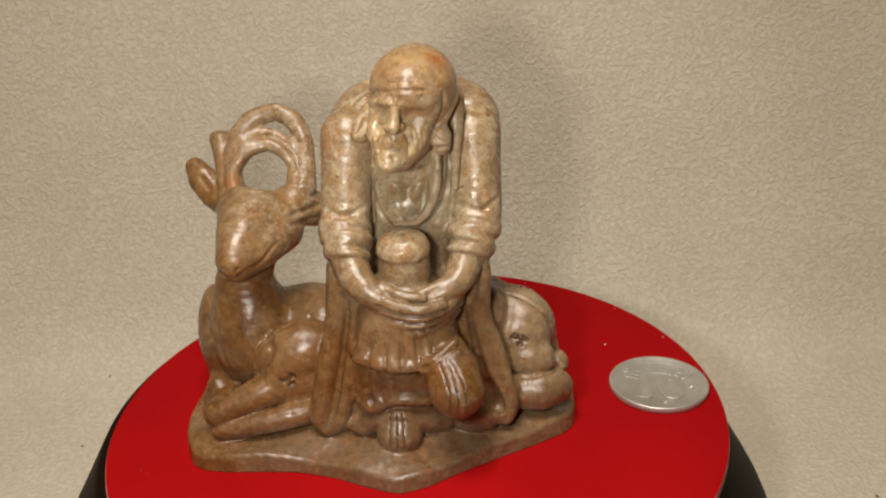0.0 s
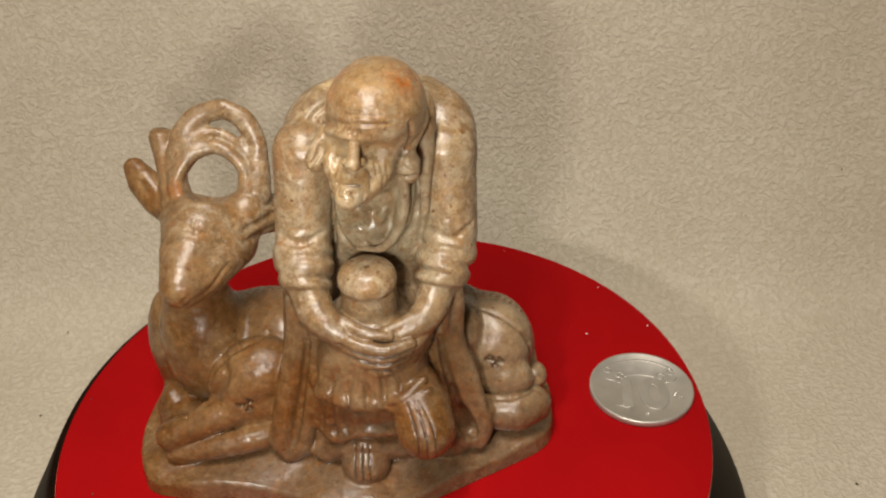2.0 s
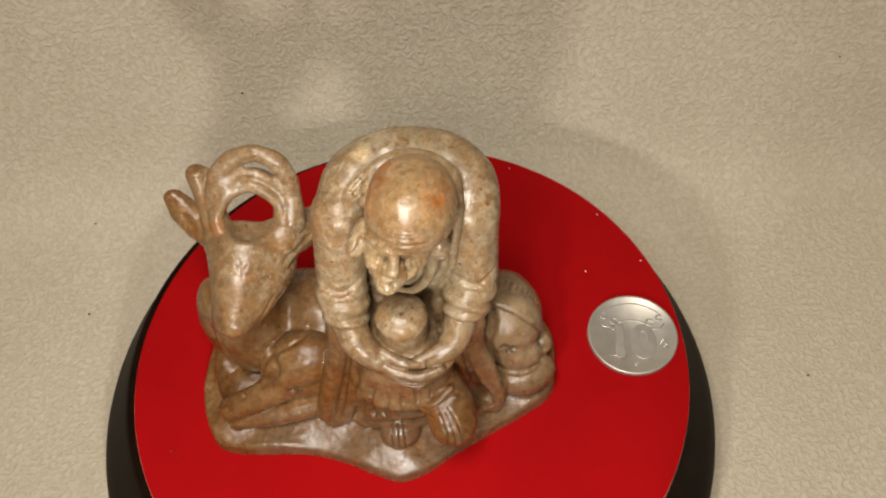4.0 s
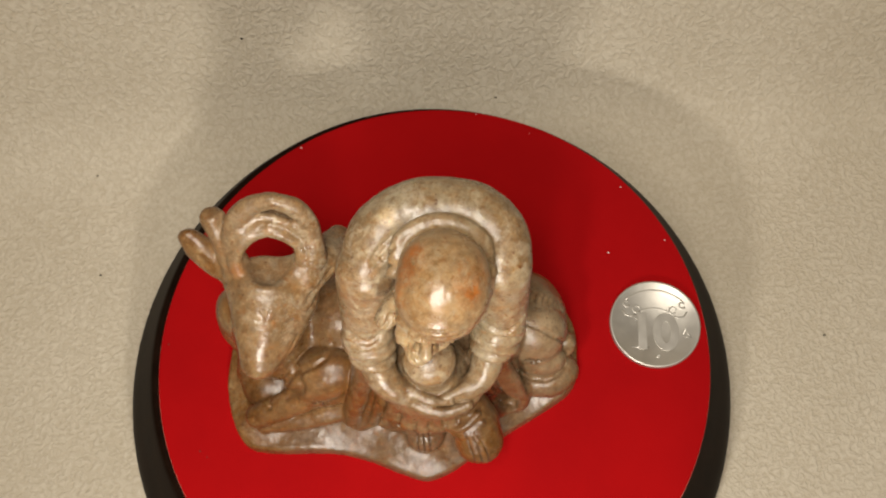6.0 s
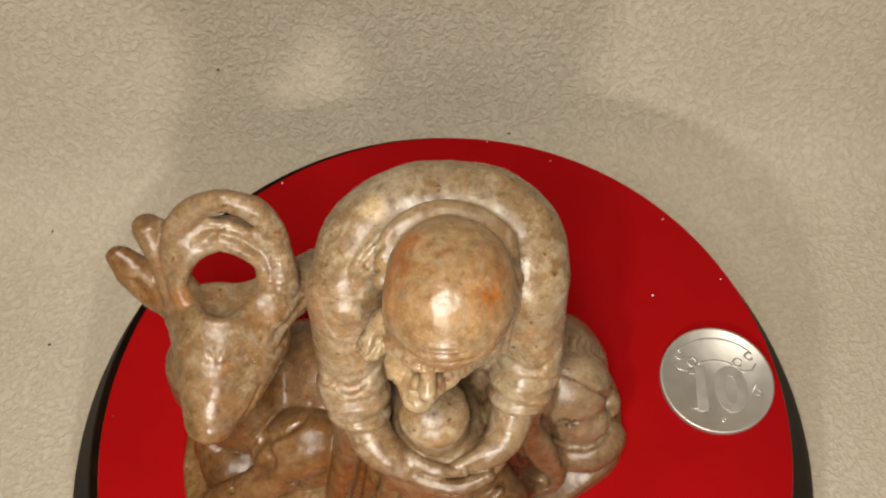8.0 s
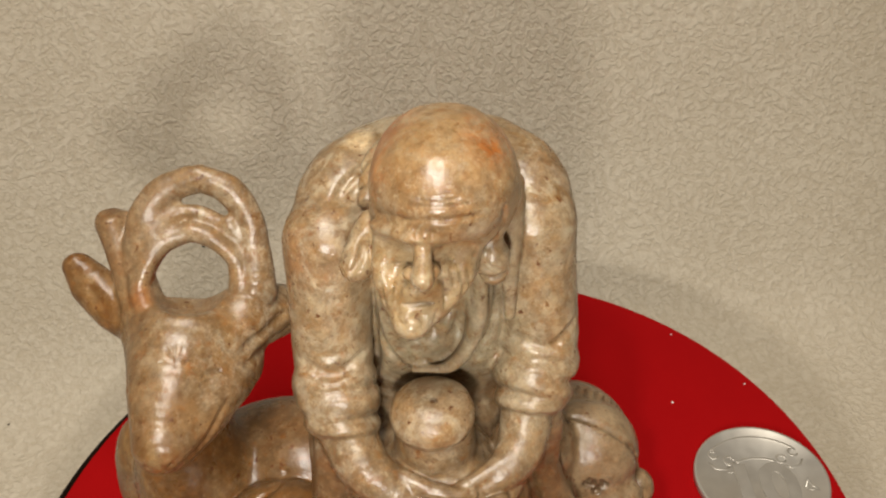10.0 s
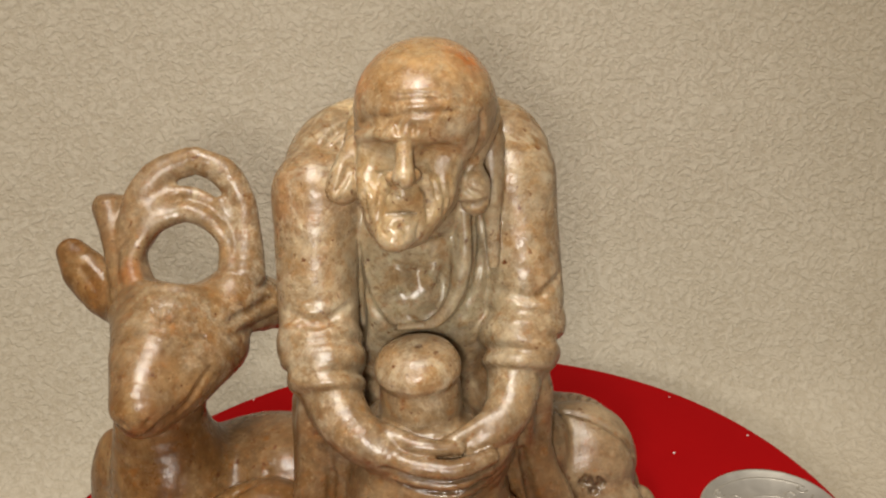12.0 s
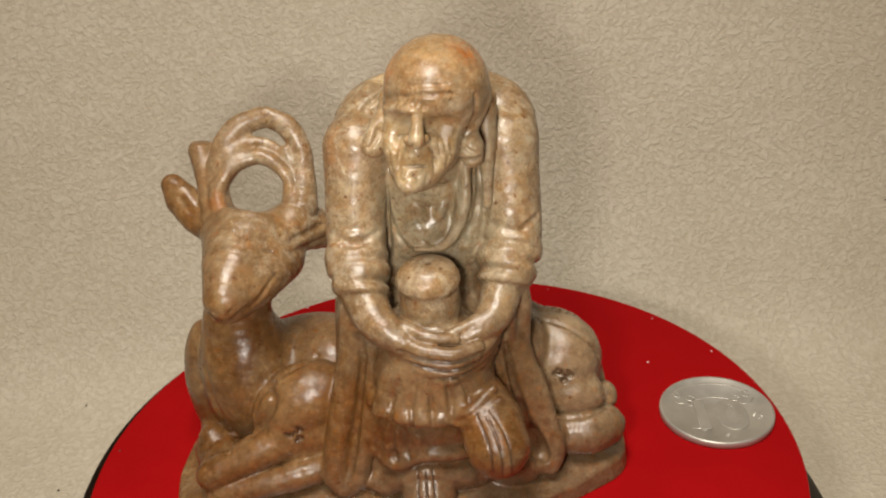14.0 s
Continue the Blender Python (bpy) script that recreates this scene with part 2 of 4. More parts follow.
def felt_material():
    m, ns, ls, out = material("red_felt")
    v = coords(ns, ls)
    col = ramp(ns, ls, noise_tex(ns, ls, v, 30, 4), [(0.35, (0.28, 0.002, 0.003)), (0.65, (0.32, 0.0025, 0.0033))])
    grain = noise_tex(ns, ls, v, 2600, 2)
    col = mix(ns, ls, times(ns, ls, ramp(ns, ls, grain, [(0.4, (0, 0, 0)), (0.7, (1, 1, 1))]), 0.25), col, (0.27, 0.002, 0.003))
    stain = ramp(ns, ls, noise_tex(ns, ls, v, 160, 3, 0.6), [(0.72, (0, 0, 0)), (0.78, (1, 1, 1))])
    col = mix(ns, ls, times(ns, ls, stain, 0.5), col, (0.15, 0.01, 0.006))
    ls.new(col, out.inputs["Base Color"])
    out.inputs["Roughness"].default_value = 0.9
    out.inputs["Specular IOR Level"].default_value = 0.06
    ls.new(bump(ns, ls, grain, 0.15, 0.0002), out.inputs["Normal"])
    return m


def lacquer_material():
    m, ns, ls, out = material("dark_lacquered_wood")
    v = coords(ns, ls, (60, 60, 6))
    col = ramp(ns, ls, noise_tex(ns, ls, v, 3, 5, 0.6), [(0.3, (0.005, 0.0022, 0.0012)), (0.7, (0.013, 0.006, 0.0032))])
    ls.new(col, out.inputs["Base Color"])
    out.inputs["Roughness"].default_value = 0.5
    out.inputs["Specular IOR Level"].default_value = 0.03
    ls.new(bump(ns, ls, noise_tex(ns, ls, coords(ns, ls), 500, 3), 0.08, 0.0004), out.inputs["Normal"])
    return m


def metal_material():
    m, ns, ls, out = material("cupronickel")
    v = coords(ns, ls)
    col = ramp(ns, ls, noise_tex(ns, ls, v, 220, 5), [(0.3, (0.47, 0.435, 0.375)), (0.7, (0.55, 0.515, 0.45))])
    ls.new(col, out.inputs["Base Color"])
    out.inputs["Metallic"].default_value = 0.7
    ls.new(ramp(ns, ls, noise_tex(ns, ls, v, 400, 4), [(0.3, (0.4, 0.4, 0.4)), (0.7, (0.5, 0.5, 0.5))]), out.inputs["Roughness"])
    ls.new(bump(ns, ls, noise_tex(ns, ls, v, 900, 3), 0.06, 0.0001), out.inputs["Normal"])
    return m


def plain_material(name, colour, rough=0.9, spread=0.1, scale=6):
    m, ns, ls, out = material(name)
    n = noise_tex(ns, ls, coords(ns, ls), scale, 5)
    ls.new(ramp(ns, ls, n, [(0.3, tuple(c * (1 - spread) for c in colour)), (0.7, tuple(c * (1 + spread) for c in colour))]), out.inputs["Base Color"])
    out.inputs["Roughness"].default_value = rough
    return m


STONE, FLEECE, FELT, LACQUER, METAL = stone_material(), fleece_material(), felt_material(), lacquer_material(), metal_material()
PAPER = plain_material("card_edge", (0.3, 0.13, 0.09), 0.9, 0.6, 60)
LINT = plain_material("white_lint", (0.8, 0.76, 0.7), 0.9, 0.05, 300)
CRUMB = plain_material("dark_crumb", (0.06, 0.05, 0.035), 0.9, 0.2, 300)
PLASTER = plain_material("wall_paint", (0.3, 0.25, 0.2), 0.9, 0.04, 3)


def smooth(me):
    me.polygons.foreach_set("use_smooth", np.ones(len(me.polygons), dtype=bool))


def from_bm(name, bm, mat, parent=None, shade=True):
    me = bpy.data.meshes.new(name)
    bm.to_mesh(me)
    bm.free()
    me.materials.append(mat)
    if shade:
        smooth(me)
    ob = new(name, me)
    ob.parent = parent
    return ob


def part(name, bm, mat, parent, label="", shade=True):
    ob = from_bm(name, bm, mat, parent, shade)
    return tagged(ob, label) if label else ob


def lathe(profile, steps=128):
    """A turned body from (radius, z) pairs, closed at both ends where the radius is 0."""
    bm = bmesh.new()
    rings = []
    for r, z in profile:
        if r == 0:
            rings.append([bm.verts.new((0, 0, z))])
        else:
            rings.append([bm.verts.new((r * math.cos(a), r * math.sin(a), z)) for a in (2 * math.pi * k / steps for k in range(steps))])
    for lo, hi in zip(rings, rings[1:]):
        for k in range(steps):
            q = [lo[k % len(lo)], lo[(k + 1) % len(lo)], hi[(k + 1) % len(hi)], hi[k % len(hi)]]
            q = [x for j, x in enumerate(q) if x not in q[:j]]
            bm.faces.new(q)
    bmesh.ops.recalc_face_normals(bm, faces=bm.faces)
    return bm


# ---- setting: the throw on a seat, its raised back, an unseen room added round them ----
def throw_line(s):
    """Height profile of the throw along its length: y, z for s from 0 (front) to 1 (top of the back)."""
    knots = [(-0.42, 0.0), (-0.2, 0.0), (0.0, 0.0), (0.07, 0.001), (0.09, 0.006), (0.102, 0.0145), (0.114, 0.031), (0.127, 0.054), (0.141, 0.089), (0.15, 0.112), (0.18, 0.19), (0.21, 0.27)]
    f = s * (len(knots) - 1)
    i = min(int(f), len(knots) - 2)
    f -= i
    p = [knots[max(0, min(len(knots) - 1, j))] for j in (i - 1, i, i + 1, i + 2)]
    return [0.5 * (2 * b + (c - a) * f + (2 * a - 5 * b + 4 * c - d) * f * f + (3 * b - a - 3 * c + d) * f ** 3) for a, b, c, d in zip(*p)]


def build_throw():
    nx, ns = 180, 260
    bm = bmesh.new()
    grid = []
    for j in range(ns + 1):
        y, z = throw_line(j / ns)
        row = []
        for i in range(nx + 1):
            x = -0.42 + 0.84 * i / nx
            lift = max(0.0, min(1.0, (y - 0.06) / 0.06))
            sway = -0.35 * max(0.0, abs(x) - 0.07) ** 1.5 * lift
            w = noise.noise((x * 9, y * 9, z * 9)) * 0.0012 * (0.25 + lift) + noise.noise((x * 40, y * 40, z * 40 + 7)) * 0.0003
            row.append(bm.verts.new((x, y + sway - w * lift, z + w * (1 - lift))))
        grid.append(row)
    for a, b in zip(grid, grid[1:]):
        for i in range(nx):
            bm.faces.new((a[i], a[i + 1], b[i + 1], b[i]))
    bm.normal_update()
    under = {v: bm.verts.new(v.co - v.normal * 0.004) for v in list(bm.verts)}
    for f in list(bm.faces):
        bm.faces.new([under[v] for v in reversed(f.verts)])
    edge = [r[0] for r in grid] + grid[-1][1:] + [r[-1] for r in reversed(grid[:-1])] + list(reversed(grid[0][1:-1]))
    for a, b in zip(edge, edge[1:] + edge[:1]):
        bm.faces.new((b, a, under[a], under[b]))
    bmesh.ops.recalc_face_normals(bm, faces=bm.faces)
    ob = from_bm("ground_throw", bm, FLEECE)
    return tagged(ob, "beige short-pile fleece throw rising up a padded back", "throw", kind="structure")


build_throw()


def slab(name, x0, x1, y0, y1, z0, z1, mat, label, category):
    bm = bmesh.new()
    bmesh.ops.create_cube(bm, size=1, matrix=Matrix.Translation(((x0 + x1) / 2, (y0 + y1) / 2, (z0 + z1) / 2)) @ Matrix.Diagonal((x1 - x0, y1 - y0, z1 - z0, 1)))
    return tagged(from_bm(name, bm, mat, None, False), label, category, kind="structure")


# room shell is out of view, added to shape bounce light and reflections
slab("floor", -1.6, 1.6, -1.8, 1.4, -0.5, -0.45, PLASTER, "unseen added floor, dull to limit bounce light", "floor")
slab("wall_north", -1.6, 1.6, 1.4, 1.5, -0.45, 1.9, PLASTER, "unseen added wall, dull to limit bounce light", "wall")
slab("wall_south", -1.6, 1.6, -1.9, -1.8, -0.45, 1.9, PLASTER, "unseen added wall, dull to limit bounce light", "wall")
slab("wall_east", 1.6, 1.7, -1.9, 1.5, -0.45, 1.9, PLASTER, "unseen added wall, dull to limit bounce light", "wall")
slab("wall_west", -1.7, -1.6, -1.9, 1.5, -0.45, 1.9, PLASTER, "unseen added wall, dull to limit bounce light", "wall")
slab("ceiling", -1.7, 1.7, -1.9, 1.5, 1.9, 2.0, PLASTER, "unseen added ceiling, dull to limit bounce light", "ceiling")
def build_back():
    """The padded back that the throw hangs over."""
    bm = bmesh.new()
    line = [throw_line(0.5 + 0.5 * k / 40) for k in range(41)]
    line = [(y + 0.012, z - 0.005) for y, z in line if y > 0.075]
    line = [(line[0][0], -0.45)] + line + [(0.36, line[-1][1]), (0.36, -0.45)]
    ends = [[bm.verts.new((x, y, z)) for y, z in line] for x in (-0.44, 0.44)]
    bm.faces.new(ends[0])
    bm.faces.new(list(reversed(ends[1])))
    for k in range(len(line)):
        n = (k + 1) % len(line)
        bm.faces.new((ends[0][n], ends[0][k], ends[1][k], ends[1][n]))
    bmesh.ops.recalc_face_normals(bm, faces=bm.faces)
    return tagged(from_bm("seat_back", bm, PLASTER, None, False), "plain padded back under the throw", "seat", kind="structure")


build_back()
slab("seat", -0.44, 0.44, -0.44, 0.08, -0.45, -0.0045, PLASTER, "plain block under the throw", "seat")

# ---- the round stand ----
stand = tagged(new("display_stand"), "dark lacquered round wooden stand with a red felt top", "stand")
stand.location = (0, 0, 0)
body = part("body", lathe([(0, 0.0005), (0.0884, 0.0005), (0.0909, 0.0016), (0.0930, 0.0042), (0.0947, 0.0078), (0.0956, 0.0110), (0.0957, 0.0138), (0.0950, 0.0164), (0.0936, 0.0195), (0.0918, 0.0228), (0.0895, 0.0265), (0.0873, 0.0303), (0.0851, 0.0341), (0.0832, 0.0374), (0.0816, 0.0402), (0.0806, 0.0418), (0.0798, 0.0424), (0, 0.0424)]), LACQUER, stand, "dark brown lacquered turned wood")
body.location = (-0.0019, 0.0011, 0)
card = part("card_disc", lathe([(0, 0.0425), (0.0794, 0.0425), (0.0797, 0.0430), (0.0795, DECK - 0.0003), (0, DECK - 0.0003)]), PAPER, stand, "thin card with a pale cut edge", False)
part("felt_top", lathe([(0, DECK - 0.0002), (0.0792, DECK - 0.0002), (0.0794, DECK - 0.0001), (0.0790, DECK), (0, DECK)]), FELT, stand, "bright red felt", False)

# ---- the coin ----
def build_coin():
    coin = tagged(new("coin"), "worn silver-coloured ten-unit coin lying flat on red felt", "coin")
    part("disc", lathe([(0, 0), (0.0126, 0), (0.0130, 0.0003), (0.0130, 0.0016), (0.0128, 0.0018), (0.0124, 0.0018), (0.0122, 0.0016), (0, 0.0016)], 96), METAL, coin)
    text = bpy.data.curves.new("numeral", "FONT")
    text.body, text.size, text.extrude, text.align_x = "10", 0.0146, 0.00006, "CENTER"
    text.bevel_depth, text.space_character, text.offset = 0.00008, 0.92, 0.00042
    tmp = bpy.data.objects.new("numeral", text)
    scene.collection.objects.link(tmp)
    bpy.context.view_layer.update()
    me = bpy.data.meshes.new_from_object(tmp.evaluated_get(bpy.context.evaluated_depsgraph_get()))
    bpy.data.objects.remove(tmp)
    me.materials.clear()
    me.materials.append(METAL)
    num = new("numeral", me)
    num.parent, num.location = coin, (-0.0004, -0.0074, 0.00165)
    tagged(num, "raised numeral 10")

    def ridge(name, points, r):
        """A low rounded relief line on the face."""
        bm = bmesh.new()
        rows = []
        for k, (x, y) in enumerate(points):
            p, q = points[max(0, k - 1)], points[min(len(points) - 1, k + 1)]
            d = Vector((q[0] - p[0], q[1] - p[1], 0)).normalized()
            side = Vector((-d.y, d.x, 0))
            s = r * (0.55 if k in (0, len(points) - 1) else 1)
            rows.append([bm.verts.new(Vector((x, y, 0.00158)) + side * s * math.cos(radians(g)) + Vector((0, 0, s * 0.3 * math.sin(radians(g))))) for g in range(0, 181, 30)])
        for u, w in zip(rows, rows[1:]):
            for k in range(6):
                bm.faces.new((u[k], u[k + 1], w[k + 1], w[k]))
        bm.faces.new(rows[0])
        bm.faces.new(list(reversed(rows[-1])))
        bmesh.ops.recalc_face_normals(bm, faces=bm.faces)
        part(name, bm, METAL, coin)

    def arc(cx, cy, r, lo, hi, n=14, squash=1.0):
        return [(cx + r * math.cos(radians(lo + (hi - lo) * k / n)), cy + squash * r * math.sin(radians(lo + (hi - lo) * k / n))) for k in range(n + 1)]

    ridge("foot_bar", [(-0.0070, -0.0072), (-0.0045, -0.0072), (-0.0020, -0.0072)], 0.0003)
    ridge("head_bar", [(-0.0064, 0.0012), (-0.0052, 0.0013), (-0.0044, 0.0015)], 0.00025)
    # ribbon across the top: two arcs with a knot at each end, a seal on one side, a dot at the foot
    ridge("relief_arc", arc(0.0, -0.0020, 0.0122, 136, 44), 0.0003)
    ridge("relief_arc", arc(0.0, -0.0040, 0.0086, 118, 62), 0.0003)
    for s in (-1, 1):
        ridge("relief_knot", arc(s * 0.0052, 0.0042, 0.0010, 0, 330, 10), 0.00028)
        ridge("relief_knot", arc(s * 0.0080, 0.0058, 0.0009, 40, 340, 10), 0.0003)
        ridge("relief_knot", [(s * 0.0094, 0.0040), (s * 0.0084, 0.0024), (s * 0.0066, 0.0020), (s * 0.0054, 0.0026)], 0.0003)
    ridge("relief_mark", [(0.0078, -0.0030), (0.0089, -0.0008), (0.0092, -0.0026), (0.0102, -0.0034)], 0.00025)
    ridge("relief_mark", [(0.0080, -0.0036), (0.0091, -0.0036), (0.0103, -0.0038)], 0.0002)
    ridge("relief_mark", arc(0.0006, -0.0097, 0.0004, 0, 320, 8), 0.0003)
    return coin


coin = build_coin()
coin.matrix_basis = pose(0.0646, 0.0025, DECK, 0, 0, -6)

# ---- the carving: one block of stone, modelled as a solid field in millimetres ----
STEP = 0.25
LOW = np.array((-67.0, -43.0, -1.5))
COUNT = tuple(int(c / STEP) for c in (114, 66, 103))


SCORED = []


class Clay:
    """A solid that grows and is cut by soft strokes; negative inside."""

    def __init__(self):
        self.d = np.full(COUNT, 9.0, np.float32)

    def spot(self, lo, hi):
        a = [max(0, int((l - o) / STEP)) for l, o in zip(lo, LOW)]
        b = [min(n, int((h - o) / STEP) + 2) for h, o, n in zip(hi, LOW, COUNT)]
        where = tuple(slice(p, max(p, q)) for p, q in zip(a, b))
        x, y, z = (np.arange(s.start, s.stop, dtype=np.float32) * STEP + o for s, o in zip(where, LOW))
        return where, x[:, None, None], y[None, :, None], z[None, None, :]

    def add(self, where, d, k):
        old = self.d[where]
        h = np.maximum(k - np.abs(old - d), 0) / k
        self.d[where] = np.minimum(old, d) - h * h * k * 0.25

    def cut(self, where, d, k):
        old = self.d[where]
        h = np.maximum(k - np.abs(old + d), 0) / k
        self.d[where] = np.maximum(old, -d) + h * h * k * 0.25

    def ball(self, c, r, k=2.0, turn=(0, 0, 0), cut=False):
        """An ellipsoid with radii r, turned by degrees."""
        m = max(r) + k + 2
        where, x, y, z = self.spot([v - m for v in c], [v + m for v in c])
        rot = np.array(Euler([radians(v) for v in turn]).to_matrix(), np.float32)
        p = [x - c[0], y - c[1], z - c[2]]
        q = [sum(rot[j][i] * p[j] for j in range(3)) for i in range(3)]
        k0 = np.sqrt(sum((v / s) ** 2 for v, s in zip(q, r)))
        k1 = np.sqrt(sum((v / (s * s)) ** 2 for v, s in zip(q, r))) + 1e-6
        d = k0 * (k0 - 1) / k1
        (self.cut if cut else self.add)(where, d, k)

    def rope(self, points, radii, k=1.5, cut=False, flat=1.0, axis=1):
        """A smooth round stroke through points, with a radius at each; flat squeezes it along an axis."""
        pts = np.array(points, float)
        rad = np.array(radii if hasattr(radii, "__len__") else [radii] * len(pts), float)
        if len(pts) > 2:
            ext = np.vstack([2 * pts[0] - pts[1], pts, 2 * pts[-1] - pts[-2]])
            fine, fr = [], []
            for i in range(len(pts) - 1):
                a, b, c, d = ext[i:i + 4]
                for f in (0, 0.16, 0.33, 0.5, 0.67, 0.84):
                    fine.append(0.5 * (2 * b + (c - a) * f + (2 * a - 5 * b + 4 * c - d) * f * f + (3 * b - a - 3 * c + d) * f ** 3))
                    fr.append(rad[i] + (rad[i + 1] - rad[i]) * f)
            pts, rad = np.vstack([fine, pts[-1]]), np.append(fr, rad[-1])
        m = rad.max() * max(flat, 1 / flat) + k + 2
        where, x, y, z = self.spot(pts.min(0) - m, pts.max(0) + m)
        best = None
        s = [1.0, 1.0, 1.0]
        s[axis] = 1 / flat
        for a, b, ra, rb in zip(pts, pts[1:], rad, rad[1:]):
            ba = (b - a) * s
            p = [(x - a[0]) * s[0], (y - a[1]) * s[1], (z - a[2]) * s[2]]
            h = np.clip(sum(v * w for v, w in zip(p, ba)) / max(float(ba @ ba), 1e-6), 0, 1)
            d = np.sqrt(sum((v - h * w) ** 2 for v, w in zip(p, ba))) - (ra + (rb - ra) * h)
            best = d if best is None else np.minimum(best, d)
        (self.cut if cut else self.add)(where, best.astype(np.float32), k)

    def trim(self, lo, hi, k=0.4):
        """Takes away a straight-edged block."""
        where, x, y, z = self.spot([v - 2 for v in lo], [v + 2 for v in hi])
        q = [np.abs(v - (l + h) / 2) - (h - l) / 2 for v, l, h in zip((x, y, z), lo, hi)]
        d = np.sqrt(sum(np.maximum(v, 0) ** 2 for v in q)) + np.minimum(np.maximum(np.maximum(q[0], q[1]), q[2]), 0)
        self.cut(where, d, k)

    def ring(self, c, way, big, small, k=0.5):
        """A round fold about an axis."""
        c, n = np.array(c, float), np.array(way, float)
        n /= np.linalg.norm(n)
        m = big + small + k + 1
        where, x, y, z = self.spot(c - m, c + m)
        p = [x - c[0], y - c[1], z - c[2]]
        h = sum(v * w for v, w in zip(p, n))
        flat = np.sqrt(np.maximum(sum(v * v for v in p) - h * h, 0))
        self.add(where, np.sqrt((flat - big) ** 2 + h * h) - small, k)

    def touch(self, p, way, reach=7.0):
        """Where a line through p along way first meets the surface (p itself if it does not)."""
        way = np.array(way, float) / np.linalg.norm(way)
        for s in np.arange(-reach, reach, STEP * 0.5):
            q = np.array(p, float) + way * s
            i = np.clip(((q - LOW) / STEP + 0.5).astype(int), 0, np.array(COUNT) - 1)
            if self.d[tuple(i)] < 0:
                return q
        return np.array(p, float)

    def groove(self, points, r=0.5, k=0.6, way=(0, 0.9, -0.43), reach=7.0, wax=0.0):
        """A line scored into the surface that lies along way from points."""
        pts = np.array(points, float)
        if len(pts) > 1:
            n = max(2, int(np.linalg.norm(np.diff(pts, axis=0), axis=1).sum() / 1.2))
            f = np.linspace(0, len(pts) - 1, n + 1)
            ext = np.vstack([2 * pts[0] - pts[1], pts, 2 * pts[-1] - pts[-2]])
            out = []
            for v in f:
                i = min(int(v), len(pts) - 2)
                t = v - i
                p, q, s, u = ext[i:i + 4]
                out.append(0.5 * (2 * q + (s - p) * t + (2 * p - 5 * q + 4 * s - u) * t * t + (3 * q - p - 3 * s + u) * t ** 3))
            pts = np.array([self.touch(v, way, reach) for v in out])
        taper = np.sin(np.linspace(0.25, math.pi - 0.25, len(pts))) ** 0.5
        self.rope(pts, 1.25 * r * taper, 0.8 * k, cut=True)
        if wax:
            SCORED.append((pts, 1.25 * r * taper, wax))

    def merge(self, other, k=0.8):
        self.add((slice(None),) * 3, other.d, k)


def soft_noise(cell, seed):
    """Smooth random relief on the field, about cell millimetres across."""
    rng = np.random.RandomState(seed)
    n = [int(c * STEP / cell) + 3 for c in COUNT]
    g = rng.uniform(-1, 1, n).astype(np.float32)
    for ax in range(3):
        f = np.arange(COUNT[ax], dtype=np.float32) * STEP / cell
        i = f.astype(int)
        t = f - i
        t = t * t * (3 - 2 * t)
        shape = [1, 1, 1]
        shape[ax] = -1
        t = t.reshape(shape)
        g = np.take(g, i, ax) * (1 - t) + np.take(g, i + 1, ax) * t
    return g


def skin(d, name):
    """The surface of a field, as a mesh of quads."""
    inside = d < 0
    nx, ny, nz = d.shape
    corner = [(i, j, k) for i in (0, 1) for j in (0, 1) for k in (0, 1)]
    total = sum(inside[i:nx - 1 + i, j:ny - 1 + j, k:nz - 1 + k].astype(np.int8) for i, j, k in corner)
    cells = np.argwhere((total > 0) & (total < 8))
    index = np.full((nx - 1, ny - 1, nz - 1), -1, np.int64)
    index[tuple(cells.T)] = np.arange(len(cells))
    acc, num = np.zeros((len(cells), 3)), np.zeros(len(cells))
    for a in corner:
        for ax in range(3):
            if a[ax]:
                continue
            b = list(a)
            b[ax] = 1
            va, vb = d[tuple((cells + a).T)], d[tuple((cells + b).T)]
            hit = (va < 0) != (vb < 0)
            f = np.where(hit, va / np.where(hit, va - vb, 1), 0)
            p = np.tile(np.array(a, float), (len(cells), 1))
            p[:, ax] += f
            acc += p * hit[:, None]
            num += hit
    verts = (cells + acc / num[:, None]) * STEP + LOW
    quads = []
    for ax in range(3):
        u, v = (ax + 1) % 3, (ax + 2) % 3
        lo, hi = [slice(None)] * 3, [slice(None)] * 3
        lo[ax], hi[ax] = slice(0, -1), slice(1, None)
        a, b = inside[tuple(lo)], inside[tuple(hi)]
        e = np.argwhere(a != b)
        e = e[(e[:, u] > 0) & (e[:, v] > 0) & (e[:, u] < d.shape[u] - 1) & (e[:, v] < d.shape[v] - 1)]
        out = a[tuple(e.T)]
        ring = []
        for du, dv in ((1, 1), (0, 1), (0, 0), (1, 0)):
            c = e.copy()
            c[:, u] -= du
            c[:, v] -= dv
            ring.append(index[tuple(c.T)])
        q = np.stack(ring, 1)
        q[~out] = q[~out][:, ::-1]
        quads.append(q)
    quads = np.vstack(quads)
    me = bpy.data.meshes.new(name)
    me.vertices.add(len(verts))
    me.vertices.foreach_set("co", (verts * 0.001).ravel())
    me.loops.add(quads.size)
    me.loops.foreach_set("vertex_index", quads.ravel())
    me.polygons.add(len(quads))
    me.polygons.foreach_set("loop_start", np.arange(0, quads.size, 4))
    me.update(calc_edges=True)
    me.validate()
    return me


